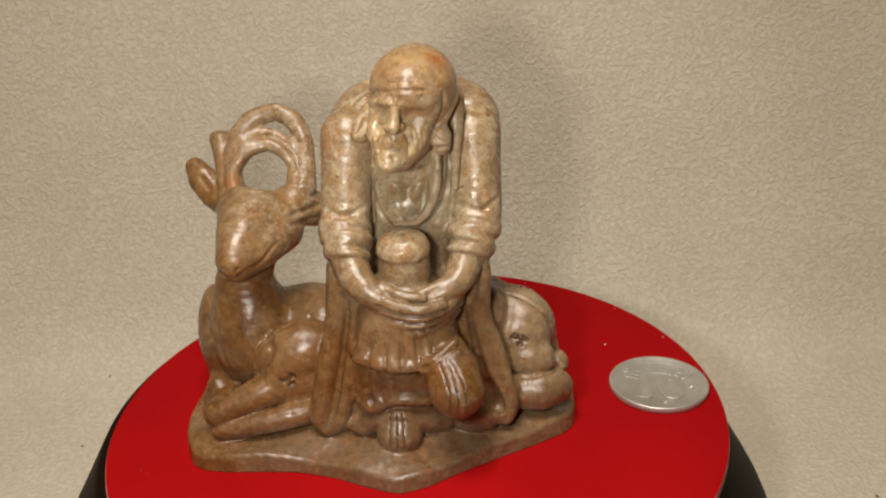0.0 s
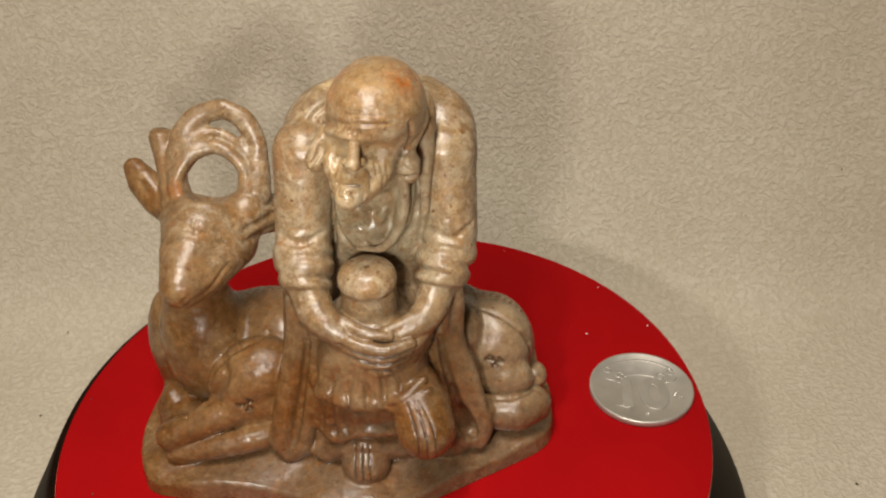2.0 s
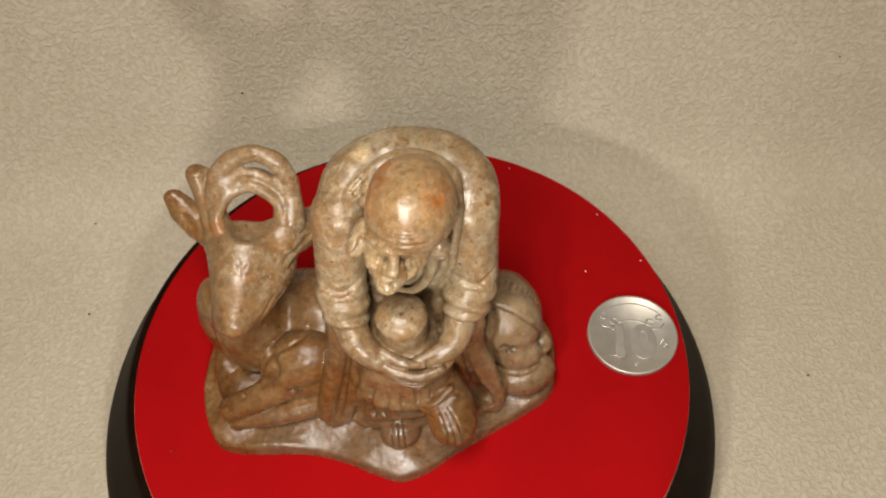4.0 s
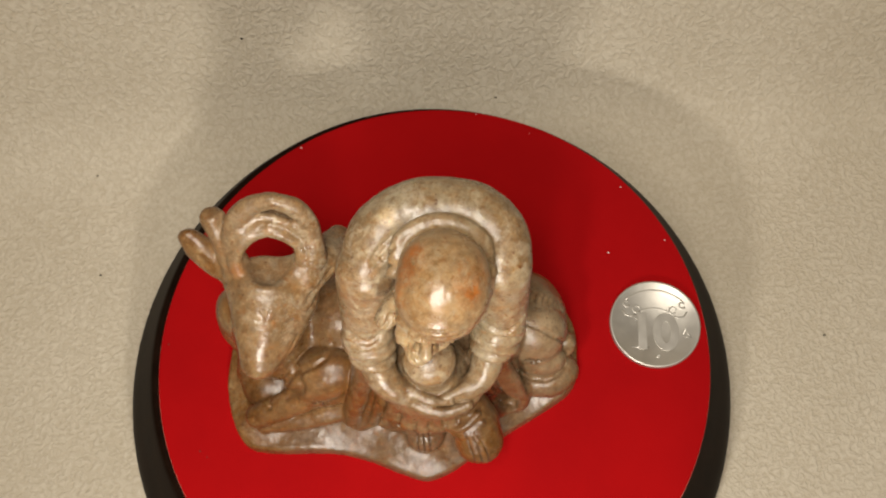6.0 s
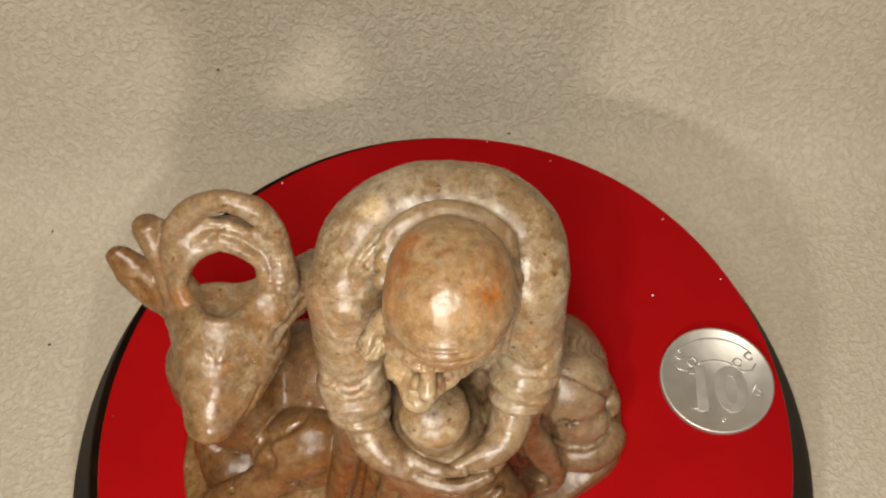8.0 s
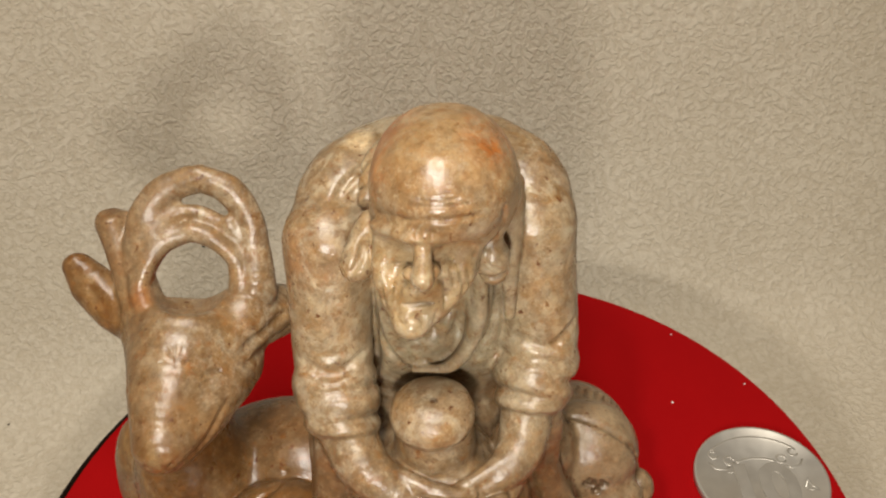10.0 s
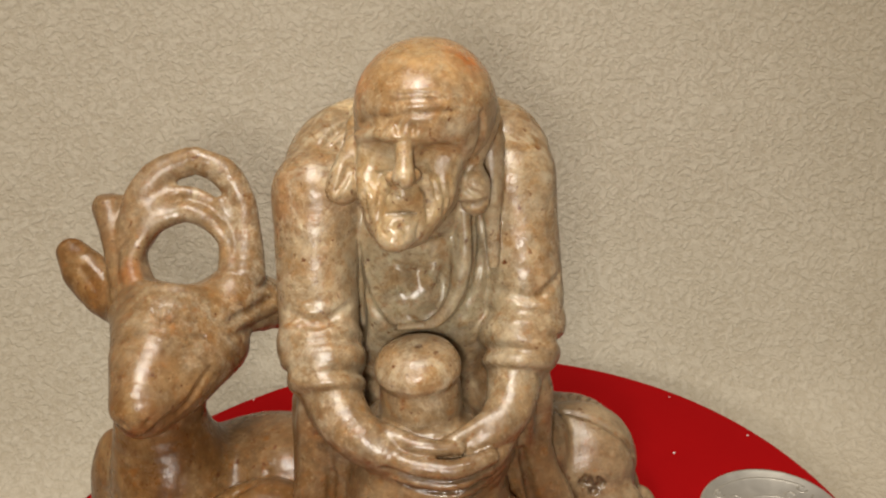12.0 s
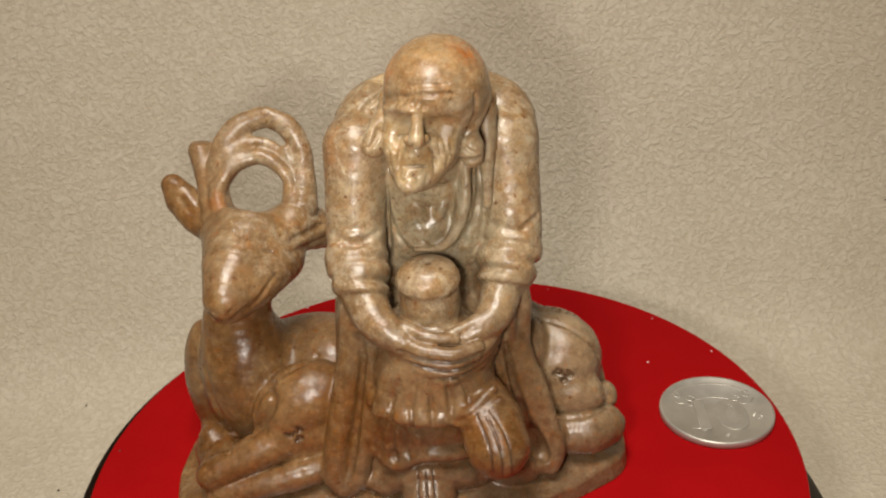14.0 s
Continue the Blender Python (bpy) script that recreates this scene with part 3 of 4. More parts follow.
def carve_plinth():
    c = Clay()
    where, x, y, z = c.spot((-66, -42, -1), (46, 22, 22))
    outline = [(-59.5, -8), (-56.5, -20), (-53, -26.2), (-46, -28), (-35, -28.4), (-27, -29), (-17, -32.2), (-8, -36.8), (-3, -38.2), (3, -36.4), (12, -30.5), (26.5, -23), (38, -16.6), (41, -11), (41.5, 3), (37, 12), (26, 16), (0, 16), (-40, 16), (-56, 10)]
    for _ in range(2):
        outline = [(p[0] + (q[0] - p[0]) * f, p[1] + (q[1] - p[1]) * f) for p, q in zip(outline, outline[1:] + outline[:1]) for f in (0.22, 0.78)]
    n = len(outline)
    best = np.full(np.broadcast_shapes(x.shape, y.shape), 1e9, np.float32)
    sign = np.ones_like(best)
    for i in range(n):
        (ax, ay), (bx, by) = outline[i], outline[(i + 1) % n]
        ex, ey = bx - ax, by - ay
        wx, wy = x - ax, y - ay
        h = np.clip((wx * ex + wy * ey) / (ex * ex + ey * ey), 0, 1)
        best = np.minimum(best, (wx - ex * h) ** 2 + (wy - ey * h) ** 2)
        c1, c2, c3 = y >= ay, y < by, ex * wy > ey * wx
        flip = (c1 & c2 & c3) | (~c1 & ~c2 & ~c3)
        sign = np.where(flip, -sign, sign)
    side = sign * np.sqrt(best)
    top = 5.0 + np.clip(-side - 1.5, 0, 8) * 0.22 + 0.8 * np.sin(x * 0.21) * np.sin(y * 0.3 + 1)
    bevel = 1.1
    d = np.maximum(side + 0.10 * z, z - top)
    a, b = np.maximum(side + 0.1 * z + bevel, 0), np.maximum(z - top + bevel, 0)
    d = np.where((a > 0) & (b > 0), np.sqrt(a * a + b * b) - bevel, d)
    c.d[where] = np.maximum(d, -z)
    return c


def carve_deer():
    c = Clay()
    # trunk, chest, shoulder and haunch
    c.ball((-27, 5, 17), (20, 12, 16.5), 3)
    c.ball((0, 3, 16), (30, 12, 15), 4)
    c.ball((-22, -1.5, 23.5), (10, 7.5, 9), 5)
    c.ball((19, -5, 27), (6, 6.5, 9), 2)
    c.ball((-40.5, -0.5, 23), (10.5, 11.5, 15), 3)
    c.ball((-50.5, 5, 19), (6.5, 9, 15.5), 1.2, (0, 0, 20))
    c.ball((26.0, 1.5, 17), (10.8, 13.0, 14.4), 2.5)
    c.ball((26.9, -5, 23.2), (8.3, 7.8, 10.0), 0.6, (0, 12, 0))
    c.ball((29, -10.5, 18.5), (6.5, 4.2, 5.5), 1.2)
    c.rope([(25, -13.5, 11.5), (31, -14.0, 12), (34.9, -12, 11.5)], [4.6, 5.2, 4.6], 0.6)
    c.groove([(20.5, -14, 17.0), (26, -15, 16.4), (31, -15, 16.8), (36.5, -12, 16.6)], 0.6, 1.0)
    c.ball((25.8, 1.5, 19.2), (10.2, 8.6, 13.2), 1.5)
    c.ball((14, 2, 27.5), (12, 8, 9.5), 3)
    c.ball((18.5, -6.5, 29.5), (5, 6.5, 7), 2)
    c.ball((25.6, -3.4, 23.2), (10.4, 7.2, 11.2), 0.8)
    # plaited tail laid along the haunch, with a bulb at its end
    tail = [(14, 4.5, 34.0), (20.5, 3.6, 32.6), (26.6, 3.2, 29.2), (31.4, 2.2, 24.6), (34.4, 0.2, 20.0), (35.4, -2.6, 17.0)]
    c.rope(tail, [1.4, 1.6, 1.7, 1.7, 1.7, 1.6], 0.3)
    c.ball((36.4, -5.0, 14.0), (2.8, 3.4, 3.2), 0.5)
    for p, q in zip(tail[1:], tail[2:]):
        for f in (0.0, 0.25, 0.5, 0.75):
            x, y, z = (u + (v - u) * f for u, v in zip(p, q))
            c.groove([(x - 0.2, y - 1.9, z + 0.6), (x + 0.7, y - 0.4, z + 1.6), (x + 1.6, y + 1.0, z + 1.2)], 0.26, 0.3, way=(-0.5, 0.3, -1), wax=0.4)
    c.groove([(20.5, -4, 34.6), (26.5, -3.5, 31.8), (31.6, -4, 26.6), (33.8, -5, 21.5), (33.4, -8, 17.2)], 0.35, 0.6, way=(-0.3, 0.85, -0.45), reach=12, wax=0.3)
    for pts in ([(25.2, 27.6), (24.4, 26.8), (24.9, 25.9), (26.0, 26.2), (25.8, 27.1)], [(27.2, 27.0), (28.0, 26.2), (27.4, 25.3), (26.4, 25.6)], [(25.6, 25.2), (26.2, 24.6), (27.0, 24.9)]):
        c.groove([(x, -14, z) for x, z in pts], 0.5, 0.2, reach=9, wax=0.7)
    # forelegs: raised thigh and folded shank
    c.ball((-28.8, -11.2, 22.6), (11.4, 7.6, 8.2), 0.5, (0, -32, 0))
    c.ball((-28.0, -14.6, 13.6), (8.0, 4.2, 4.2), 1.2)
    c.ball((-32.4, -12.2, 18.4), (5.8, 5.4, 4.8), 1.5)
    c.rope([(-26, -13.6, 17.6), (-32, -14.8, 16.8), (-39.6, -17.4, 14.6), (-47.6, -19.2, 12.0)], [5.2, 4.6, 3.9, 3.5], 1.2)
    c.rope([(-46.6, -20.4, 8.0), (-37, -20.6, 9.4), (-23, -18.8, 11.6)], [2.9, 2.9, 3.1], 0.5)
    c.rope([(-50.6, 0, 9), (-50.6, -5.0, 10.6)], [4.0, 3.2], 1.5)
    c.rope([(-51.8, -5.6, 8.0), (-47.6, -8.4, 7.0)], [3.0, 3.2], 1.2)
    c.ball((-45.0, -9.0, 7.0), (8.5, 8, 5), 2.5)
    c.groove([(-36, -14, 30), (-33.6, -14, 26), (-36.5, -15, 21), (-38.5, -15, 18.5)], 0.8, 2.0, wax=0.3)
    for pts in ([(-29.6, 20.6), (-30.4, 19.9), (-31.4, 20.2)], [(-29.0, 20.2), (-28.4, 20.9), (-28.9, 21.6)], [(-29.2, 19.6), (-28.6, 18.9), (-29.4, 18.4)]):
        c.groove([(x, -18.5, z) for x, z in pts], 0.5, 0.2, reach=9, wax=0.7)
    c.groove([(-38.4, -15, 22.5), (-36.4, -15, 27.4), (-31.5, -14, 31.2), (-25, -10, 32.4)], 0.4, 1.2)
    c.groove([(-47.6, -8, 32), (-48, -9, 24), (-46, -10, 16), (-43.5, -12, 13)], 0.8, 1.5)
    # neck and head: a broad brow that tapers to the muzzle
    c.rope([(-41.5, 0, 29), (-41.2, 0, 40), (-38.2, 1.5, 51)], [9.0, 6.9, 7.6], 3)
    c.rope([(-42.4, 3.4, 56.8), (-35, 1.4, 55.0), (-27.8, 4.2, 57.4)], [4.2, 4.4, 4.4], 2)
    c.rope([(-36.8, 0.0, 55.0), (-38.3, -8.0, 52.9), (-39.2, -14.8, 50.3)], [8.5, 6.4, 4.3], 3.0)
    c.rope([(-31.6, -0.6, 52.4), (-35.0, -8.0, 50.4), (-38.0, -13.0, 49.2)], [6.5, 5.4, 4.2], 1.8)
    c.ball((-39.1, -15.6, 50.9), (3.8, 3.4, 3.2), 0.8)
    c.ball((-39.3, -14.4, 47.0), (3.4, 2.8, 1.6), 0.5)
    c.groove([(-43.4, -13.0, 48.0), (-39.2, -19.0, 47.6), (-35, -14, 48.0)], 0.42, 0.5, wax=0.6)
    c.groove([(-41.0, -19.5, 50.6), (-40.6, -20, 49.9)], 0.3, 0.3)
    c.groove([(-37.4, -19.5, 50.6), (-37.8, -20, 49.9)], 0.3, 0.3)
    c.groove([(-32.6, -8.4, 56.6), (-31.6, -6.8, 56.2), (-30.6, -5.2, 55.2)], 0.3, 0.5, wax=0.5)
    c.groove([(-33.0, -8.2, 55.2), (-31.8, -6.6, 54.8)], 0.25, 0.4)
    c.groove([(-44.6, -6.4, 56.4), (-43.8, -8.4, 55.6)], 0.3, 0.5)
    c.groove([(-29.8, -5.5, 50.2), (-33.4, -12, 48.0), (-35.6, -15, 47.6)], 0.3, 0.8)
    # ears
    c.rope([(-44.4, 3.5, 56.0), (-47.4, 6.2, 58.6), (-50.6, 9.2, 62.0), (-52.6, 11.0, 64.6)], [2.4, 3.6, 3.7, 2.6], 1.0, flat=0.7)
    c.rope([(-46.0, 1.4, 59.2), (-48.2, 3.8, 61.4), (-50.2, 6.0, 63.8)], [0.6, 1.1, 0.7], 1.0, cut=True)
    c.rope([(-28, 3, 55.5), (-24, 8.5, 53.5), (-21, 15.5, 48.5)], [4.4, 4.6, 3.2], 1.4)
    c.groove([(-27.5, -1, 55), (-21.5, 3.2, 56.5)], 0.4, 1.2)
    c.groove([(-27, -1, 52.5), (-21, 3.6, 53.5)], 0.35, 1.2)
    # antlers: a blunt prong with a twig, a thick inner ring round the eyelet, and an outer loop of two tips that meet
    c.rope([(-43.4, 4.5, 60), (-44.6, 8.6, 66.5), (-45.8, 12.2, 71.2)], [2.6, 2.3, 2.7], 1.0)
    c.trim((-52, 4, 73.4), (-40, 22, 80), 0.5)
    c.rope([(-42.4, 5.6, 65), (-43.0, 9.6, 69.2), (-43.6, 12.6, 72.0)], [1.2, 1.3, 1.0], 0.5)
    c.rope([(-41.8, 5.0, 60.5), (-42.3, 7.5, 67.0), (-40.4, 10.2, 72.6), (-36.6, 12.0, 76.2), (-31.9, 12.6, 77.6)], [2.8, 2.3, 2.4, 2.5, 2.2], 0.5, flat=0.8)
    c.rope([(-31.0, 12.5, 77.6), (-27.2, 11.8, 75.6), (-24.9, 10.4, 71.2), (-24.7, 8.6, 66.2), (-25.6, 5.6, 60.2)], [2.1, 2.4, 2.3, 2.5, 3.6], 0.2, flat=0.8)
    c.rope([(-41.4, 3.0, 60.4), (-42.0, 5.0, 64.6), (-39.6, 7.6, 68.2), (-37.0, 8.6, 69.7), (-34.1, 9.2, 70.3)], [2.4, 1.8, 2.0, 1.9, 1.8], 0.4)
    c.rope([(-33.5, 9.2, 70.4), (-30.4, 8.4, 69.1), (-27.5, 7.0, 65.6), (-27.2, 5.2, 61.0)], [1.8, 1.7, 1.5, 2.2], 0.2)
    c.rope([(-39.4, 9.6, 68.6), (-36.4, 11.6, 70.0), (-33.5, 12.2, 70.2), (-30.2, 11.4, 69.4), (-27.4, 9.6, 67.0)], [1.8, 2.0, 1.9, 2.0, 1.6], 1.2)
    c.rope([(-40.6, 7.6, 67.0), (-39.0, 9.6, 70.8), (-36.0, 11.2, 73.2)], [2.0, 2.5, 1.6], 1.2)
    c.rope([(-27.6, 9.6, 71.0), (-26.2, 8.6, 67.0), (-26.2, 6.4, 62.0)], [1.2, 1.6, 1.8], 0.8)
    c.ball((-34.8, 4.6, 64.0), (5.2, 6.0, 4.8), 1.6, cut=True)
    c.rope([(-39.0, 9.2, 71.4), (-36.2, 10.4, 72.8), (-33.4, 10.8, 73.0), (-30.4, 10.4, 71.8), (-27.8, 9.4, 69.6)], [1.0, 1.1, 1.1, 1.1, 1.0], 1.0)
    c.rope([(-31.4, 9.5, 81.0), (-31.5, 12.6, 80.8), (-31.6, 15.8, 78.0)], [0.6, 0.7, 0.7], 0.6, cut=True)
    c.rope([(-33.9, 6.0, 72.4), (-33.9, 9.5, 72.6)], 0.4, 0.5, cut=True)
    for pts in ([(-36.2, -6.5, 62.0), (-36.0, -9.0, 60.0)], [(-37.4, -6.6, 61.6), (-36.6, -8.0, 60.8)], [(-34.8, -6.6, 61.6), (-35.6, -8.0, 60.8)], [(-38.2, -8.4, 60.4), (-37.2, -8.6, 60.2)], [(-34.9, -8.4, 60.4), (-33.9, -8.2, 60.4)]):
        c.groove(pts, 0.12, 0.2, way=(0, 0.3, -1), wax=0.3)
    return c


def carve_elder():
    c = Clay()
    # seated mass and bent back
    c.ball((2.5, 1, 56), (17.0, 9.5, 28), 3)
    c.ball((2, -3, 22), (19, 13.5, 22), 4)
    c.rope([(-11.2, -4, 75), (-8.6, 2.1, 79.2), (-2.4, 6.2, 80.2), (4.6, 7.0, 79.8), (11.2, 5.4, 79.4), (16.0, 0.8, 78), (17.0, -4.5, 74.5)], [6.2, 6.5, 6.7, 6.8, 7.0, 6.7, 6.0], 2.5)
    c.ball((3, 6.2, 66), (16.5, 7.2, 18), 4)
    c.rope([(-5.6, -8, 83.5), (-4.2, -2.2, 86.6), (1, 0.9, 87.4), (7, 0.9, 87.0), (12.4, -2.4, 85.6), (14, -8.5, 82)], [1.3, 1.3, 1.4, 1.4, 1.3, 1.2], 1.0)
    for s in (0, 1, 2):
        c.groove([(-5.6 + 0.4 * s, -1.5 - 2.4 * s, 88.2 - 1.6 * s), (-9 - 0.4 * s, -4.6 - 1.4 * s, 86 - 2.2 * s), (-11.2 - 0.2 * s, -8.4 - 0.6 * s, 83 - 3 * s)], 0.5, 0.9, way=(0, 0.3, -1))
    c.ball((4.2, -4.6, 83), (9.4, 7.6, 6.0), 2)
    # robe front with a rounded neckline, bare chest within
    c.ball((3, -3.6, 61), (13.5, 8.8, 19), 2)
    c.ball((1.8, -14.6, 67.0), (5.4, 5.8, 10.8), 0.3, (6, 0, -4), cut=True)
    c.ball((1.8, -7.4, 68), (6.6, 3.3, 11), 1.0)
    c.ball((1.2, -9.2, 60.0), (4.6, 2.7, 3.0), 1.2)
    c.rope([(-2.2, -9.6, 75), (-1.4, -10.2, 69), (-0.4, -10.8, 63)], [1.4, 1.1, 0.8], 1.6)
    c.rope([(5.4, -9.4, 75), (4.6, -10.0, 69), (3.0, -10.8, 63)], [1.4, 1.1, 0.8], 1.6)
    c.groove([(-1.8, -11.6, 66.4), (1.4, -12.0, 65.2), (4.4, -11.4, 66.2)], 0.3, 1.0)
    c.groove([(-1.5, -10.6, 70.0), (1.6, -10.8, 69.2), (5.0, -10.2, 69.8)], 0.3, 0.8)
    c.groove([(11.0, -9.6, 77), (10.8, -12.2, 68), (8.4, -13.6, 60.5), (3.8, -14.4, 55.8), (1, -14.6, 55)], 0.5, 0.7)
    c.groove([(-6.8, -10.2, 71), (-6.0, -12.6, 62), (-2.6, -14.2, 56.5)], 0.3, 0.8)
    c.rope([(8.4, -10.4, 77), (8.2, -12.2, 68), (6.2, -13.0, 61), (2.8, -13.3, 57.2), (-2.0, -12.6, 56.6)], [1.0, 1.1, 1.1, 0.9, 0.5], 1.8)
    c.groove([(-8.0, -10.8, 73), (-8.2, -11.2, 64), (-8.2, -12.5, 55)], 1.5, 1.6)
    c.groove([(13.2, -10.8, 74), (12.8, -11.2, 64), (12.0, -12.5, 55)], 1.2, 1.6)
    c.ball((1.0, -12.0, 47.5), (9.5, 3.6, 8.5), 2.0, cut=True)
    c.rope([(-7.6, -13.5, 58), (-7.8, -14.0, 50)], [1.0, 2.0], 1.5, cut=True)
    c.rope([(10.6, -13.0, 58), (10.2, -14.0, 49)], [1.0, 2.2], 1.5, cut=True)
    # arms, sleeves and folded cuffs
    c.rope([(-11.8, -4.5, 75.5), (-12.8, -7, 66), (-13.4, -9.5, 57.5), (-12.9, -14.5, 51)], [6.4, 5.8, 5.8, 4.6], 1.0)
    c.rope([(16.8, -4.5, 75), (17.0, -7, 66), (16.8, -9.5, 57), (14.8, -13.6, 50.4)], [6.2, 5.7, 5.7, 4.4], 1.0)
    for f, tilt, r in ((0.0, 0.15, 0.8), (0.28, 0.0, 1.1), (0.55, -0.12, 1.25), (0.8, 0.05, 1.0), (1.0, -0.2, 0.9)):
        c.ring((-13.8 + 1.0 * f, -10.0 - 5.6 * f, 57.0 - 6.4 * f), (0.1 + tilt, -0.62, -0.7 + tilt), 5.2 - 0.9 * f, r * 1.1, 1.1)
    for f, tilt, r in ((0.0, -0.1, 0.8), (0.35, 0.12, 1.2), (0.68, -0.1, 1.3), (1.0, 0.1, 0.9)):
        c.ring((16.8 - 2.2 * f, -10.2 - 4.4 * f, 56.0 - 6.0 * f), (-0.25 + tilt, -0.56, -0.75 - tilt), 5.1 - 0.8 * f, r * 1.1, 1.1)
    c.groove([(-17, -15.0, 62), (-13, -15.2, 60), (-9, -12.6, 61)], 0.45, 1.2)
    c.groove([(21.5, -12.5, 62), (17.5, -15.2, 60.2), (13, -13, 61)], 0.45, 1.2)
    c.rope([(13.8, -16.2, 50.5), (14.9, -17.0, 45), (15.0, -16.4, 38)], [1.3, 1.6, 1.2], 0.7)
    c.rope([(17.0, -14.2, 51.0), (17.9, -14.6, 45), (18.0, -14.2, 37)], [1.4, 1.8, 1.4], 0.7)
    c.rope([(-15.8, -15.8, 50.0), (-16.4, -16.0, 45), (-16.4, -16.2, 38)], [1.2, 1.5, 1.2], 0.7)
    c.rope([(13.0, -9.2, 84.5), (12.6, -10.6, 76), (12.2, -12.0, 65)], [1.9, 1.7, 0.9], 0.6)
    # round finial on a short post, held in both palms
    c.rope([(0, -17.5, 36), (0, -17.5, 50.0)], [6.2, 5.7], 0.5)
    c.ball((-0.1, -17.6, 52.9), (6.1, 6.1, 4.3), 0.1)
    c.ring((-0.1, -17.6, 52.3), (0, 0, 1), 5.75, 0.32, 0.25)
    # forearms and clasped palms
    c.rope([(-13.0, -15, 50.2), (-10.6, -20.4, 46.4), (-6.4, -23.2, 43.8), (-2.5, -24.2, 42.2)], [4.3, 3.7, 3.1, 2.5], 0.8)
    c.rope([(14.4, -14.2, 49.4), (12.4, -19.6, 46.2), (9.6, -22.4, 44.4), (6.5, -23.6, 43.4)], [4.1, 3.4, 2.9, 2.3], 0.8)
    c.ball((2.2, -22.4, 40.6), (8.5, 4.0, 4.6), 1.5)
    for k in range(4):
        c.rope([(12.4 - 0.5 * k, -20.4 - 0.2 * k, 44.2 - 1.8 * k), (10.0 - 0.6 * k, -24.0 + 0.1 * k, 42.0 - 1.8 * k), (7.4 - 0.4 * k, -25.8 + 0.3 * k, 40.2 - 1.5 * k)], [1.5, 1.5, 1.2], 0.3)
    for k in range(4):
        c.rope([(-7.6 + 0.7 * k, -23.6 + 0.2 * k, 44.2 - 2.2 * k), (-2.2 + 0.5 * k, -26.6 + 0.2 * k, 42.9 - 2.0 * k), (3.2, -27.8 + 0.3 * k, 42.3 - 1.85 * k), (8.4 - 0.7 * k, -26.4 + 0.4 * k, 42.8 - 1.9 * k)], [1.5, 1.55, 1.5, 1.25], 0.2)
    for k in range(3):
        c.groove([(-6.4 + 0.7 * k, -27.5, 43.1 - 2.1 * k), (-2.0 + 0.5 * k, -29.5, 41.9 - 2.0 * k), (3.2, -30.5, 41.4 - 1.85 * k), (8.0 - 0.7 * k, -29, 41.8 - 1.9 * k)], 0.42, 0.3, way=(0, 1, -0.1), wax=0.55)
    c.rope([(10, -22.0, 46.0), (6.4, -23.6, 45.4), (2.8, -24.8, 44.6)], [1.7, 1.3, 1.0], 0.4)
    c.rope([(-5.4, -22.8, 45.6), (-0.8, -25.2, 44.8), (4.2, -25.8, 44.2)], [1.6, 1.3, 1.0], 0.3)
    # body of stone behind the legs, then the pleated tunic below the palms
    c.ball((0, -12, 20), (23, 9.5, 20), 2)
    c.ball((-1.0, -16, 33.0), (12.0, 12.4, 14), 1.5)
    c.rope([(-12.5, -21.5, 29.0), (-8, -26.6, 28.4), (-1.5, -28.4, 28.2), (3, -28.2, 28.8), (8.8, -26.8, 31.4)], 1.4, 3.0)
    c.trim((-16, -42, 13), (3.4, -22.8, 27.2), 0.4)
    c.ball((5.2, -20.6, 33.4), (6.2, 6.4, 5.6), 1.2)
    for x, w, r in ((-9.8, -1.8, 1.5), (-6.4, -1.0, 1.3), (-2.9, -0.3, 1.6), (0.6, 0.3, 1.3), (3.8, 1.0, 1.5), (7.0, 1.2, 1.4)):
        y = -25.2 + 0.03 * x * x
        c.rope([(x * 0.8, y + 0.6, 39), (x * 0.92 + w * 0.3, y - 1.0, 34), (x + w, y - 2.6, 28.9 + max(0, x) * 0.35)], [r * 0.6, r, r * 0.9], 1.3)
    for p, q in ((-8.2, -9.4), (-4.6, -5.2), (-1.1, -1.3), (2.2, 2.7), (5.4, 6.6)):
        c.groove([(p * 0.85, -29, 37.5), ((p + q) / 2, -30, 33), (q, -31, 27 + max(0, p) * 0.35)], 0.32, 1.0, wax=0.3)
    c.ball((14.5, -18.5, 9.5), (7, 5.5, 6), 2)
    # trousers, wavy hems and shoes
    c.ball((-4, -18, 20.6), (11.5, 8.2, 10.5), 0.6)
    c.rope([(-13, -21.5, 17.0), (-9.3, -24.6, 15.4), (-6, -25.6, 17.2), (-3.4, -26, 18.2), (0.5, -25.8, 17.8), (3.9, -24.6, 16.9)], 1.4, 1.2)
    c.ball((-4, -17.5, 12.5), (13, 6.6, 6.5), 0.6)
    c.rope([(-14.5, -19.6, 9.0), (-9.6, -21.4, 10.0), (-3.5, -23.2, 11.8), (1.5, -22.6, 10.4), (7, -21, 9.4)], [3.2, 3.6, 3.8, 3.6, 3.4], 1.0)
    c.rope([(-14.5, -22.5, 9.4), (-11.5, -23.8, 8.6), (-8.6, -24.6, 11.2), (-3.5, -26.4, 14.0), (1, -25.4, 12.0), (5, -24.2, 10.6)], 1.3, 1.6)
    c.rope([(-4.2, -25.0, 26), (-4.1, -25.9, 22.5), (-3.8, -26.2, 18.8)], [0.5, 0.7, 0.6], 1.4)
    c.groove([(-7.0, -26.8, 25.5), (-7.4, -27.0, 21.5), (-6.4, -27.2, 18.6)], 0.4, 1.2, wax=0.4)
    c.groove([(-9.5, -25, 24.5), (-9.8, -25.0, 20.5), (-9.2, -25.2, 17)], 0.5, 1.2, wax=0.4)
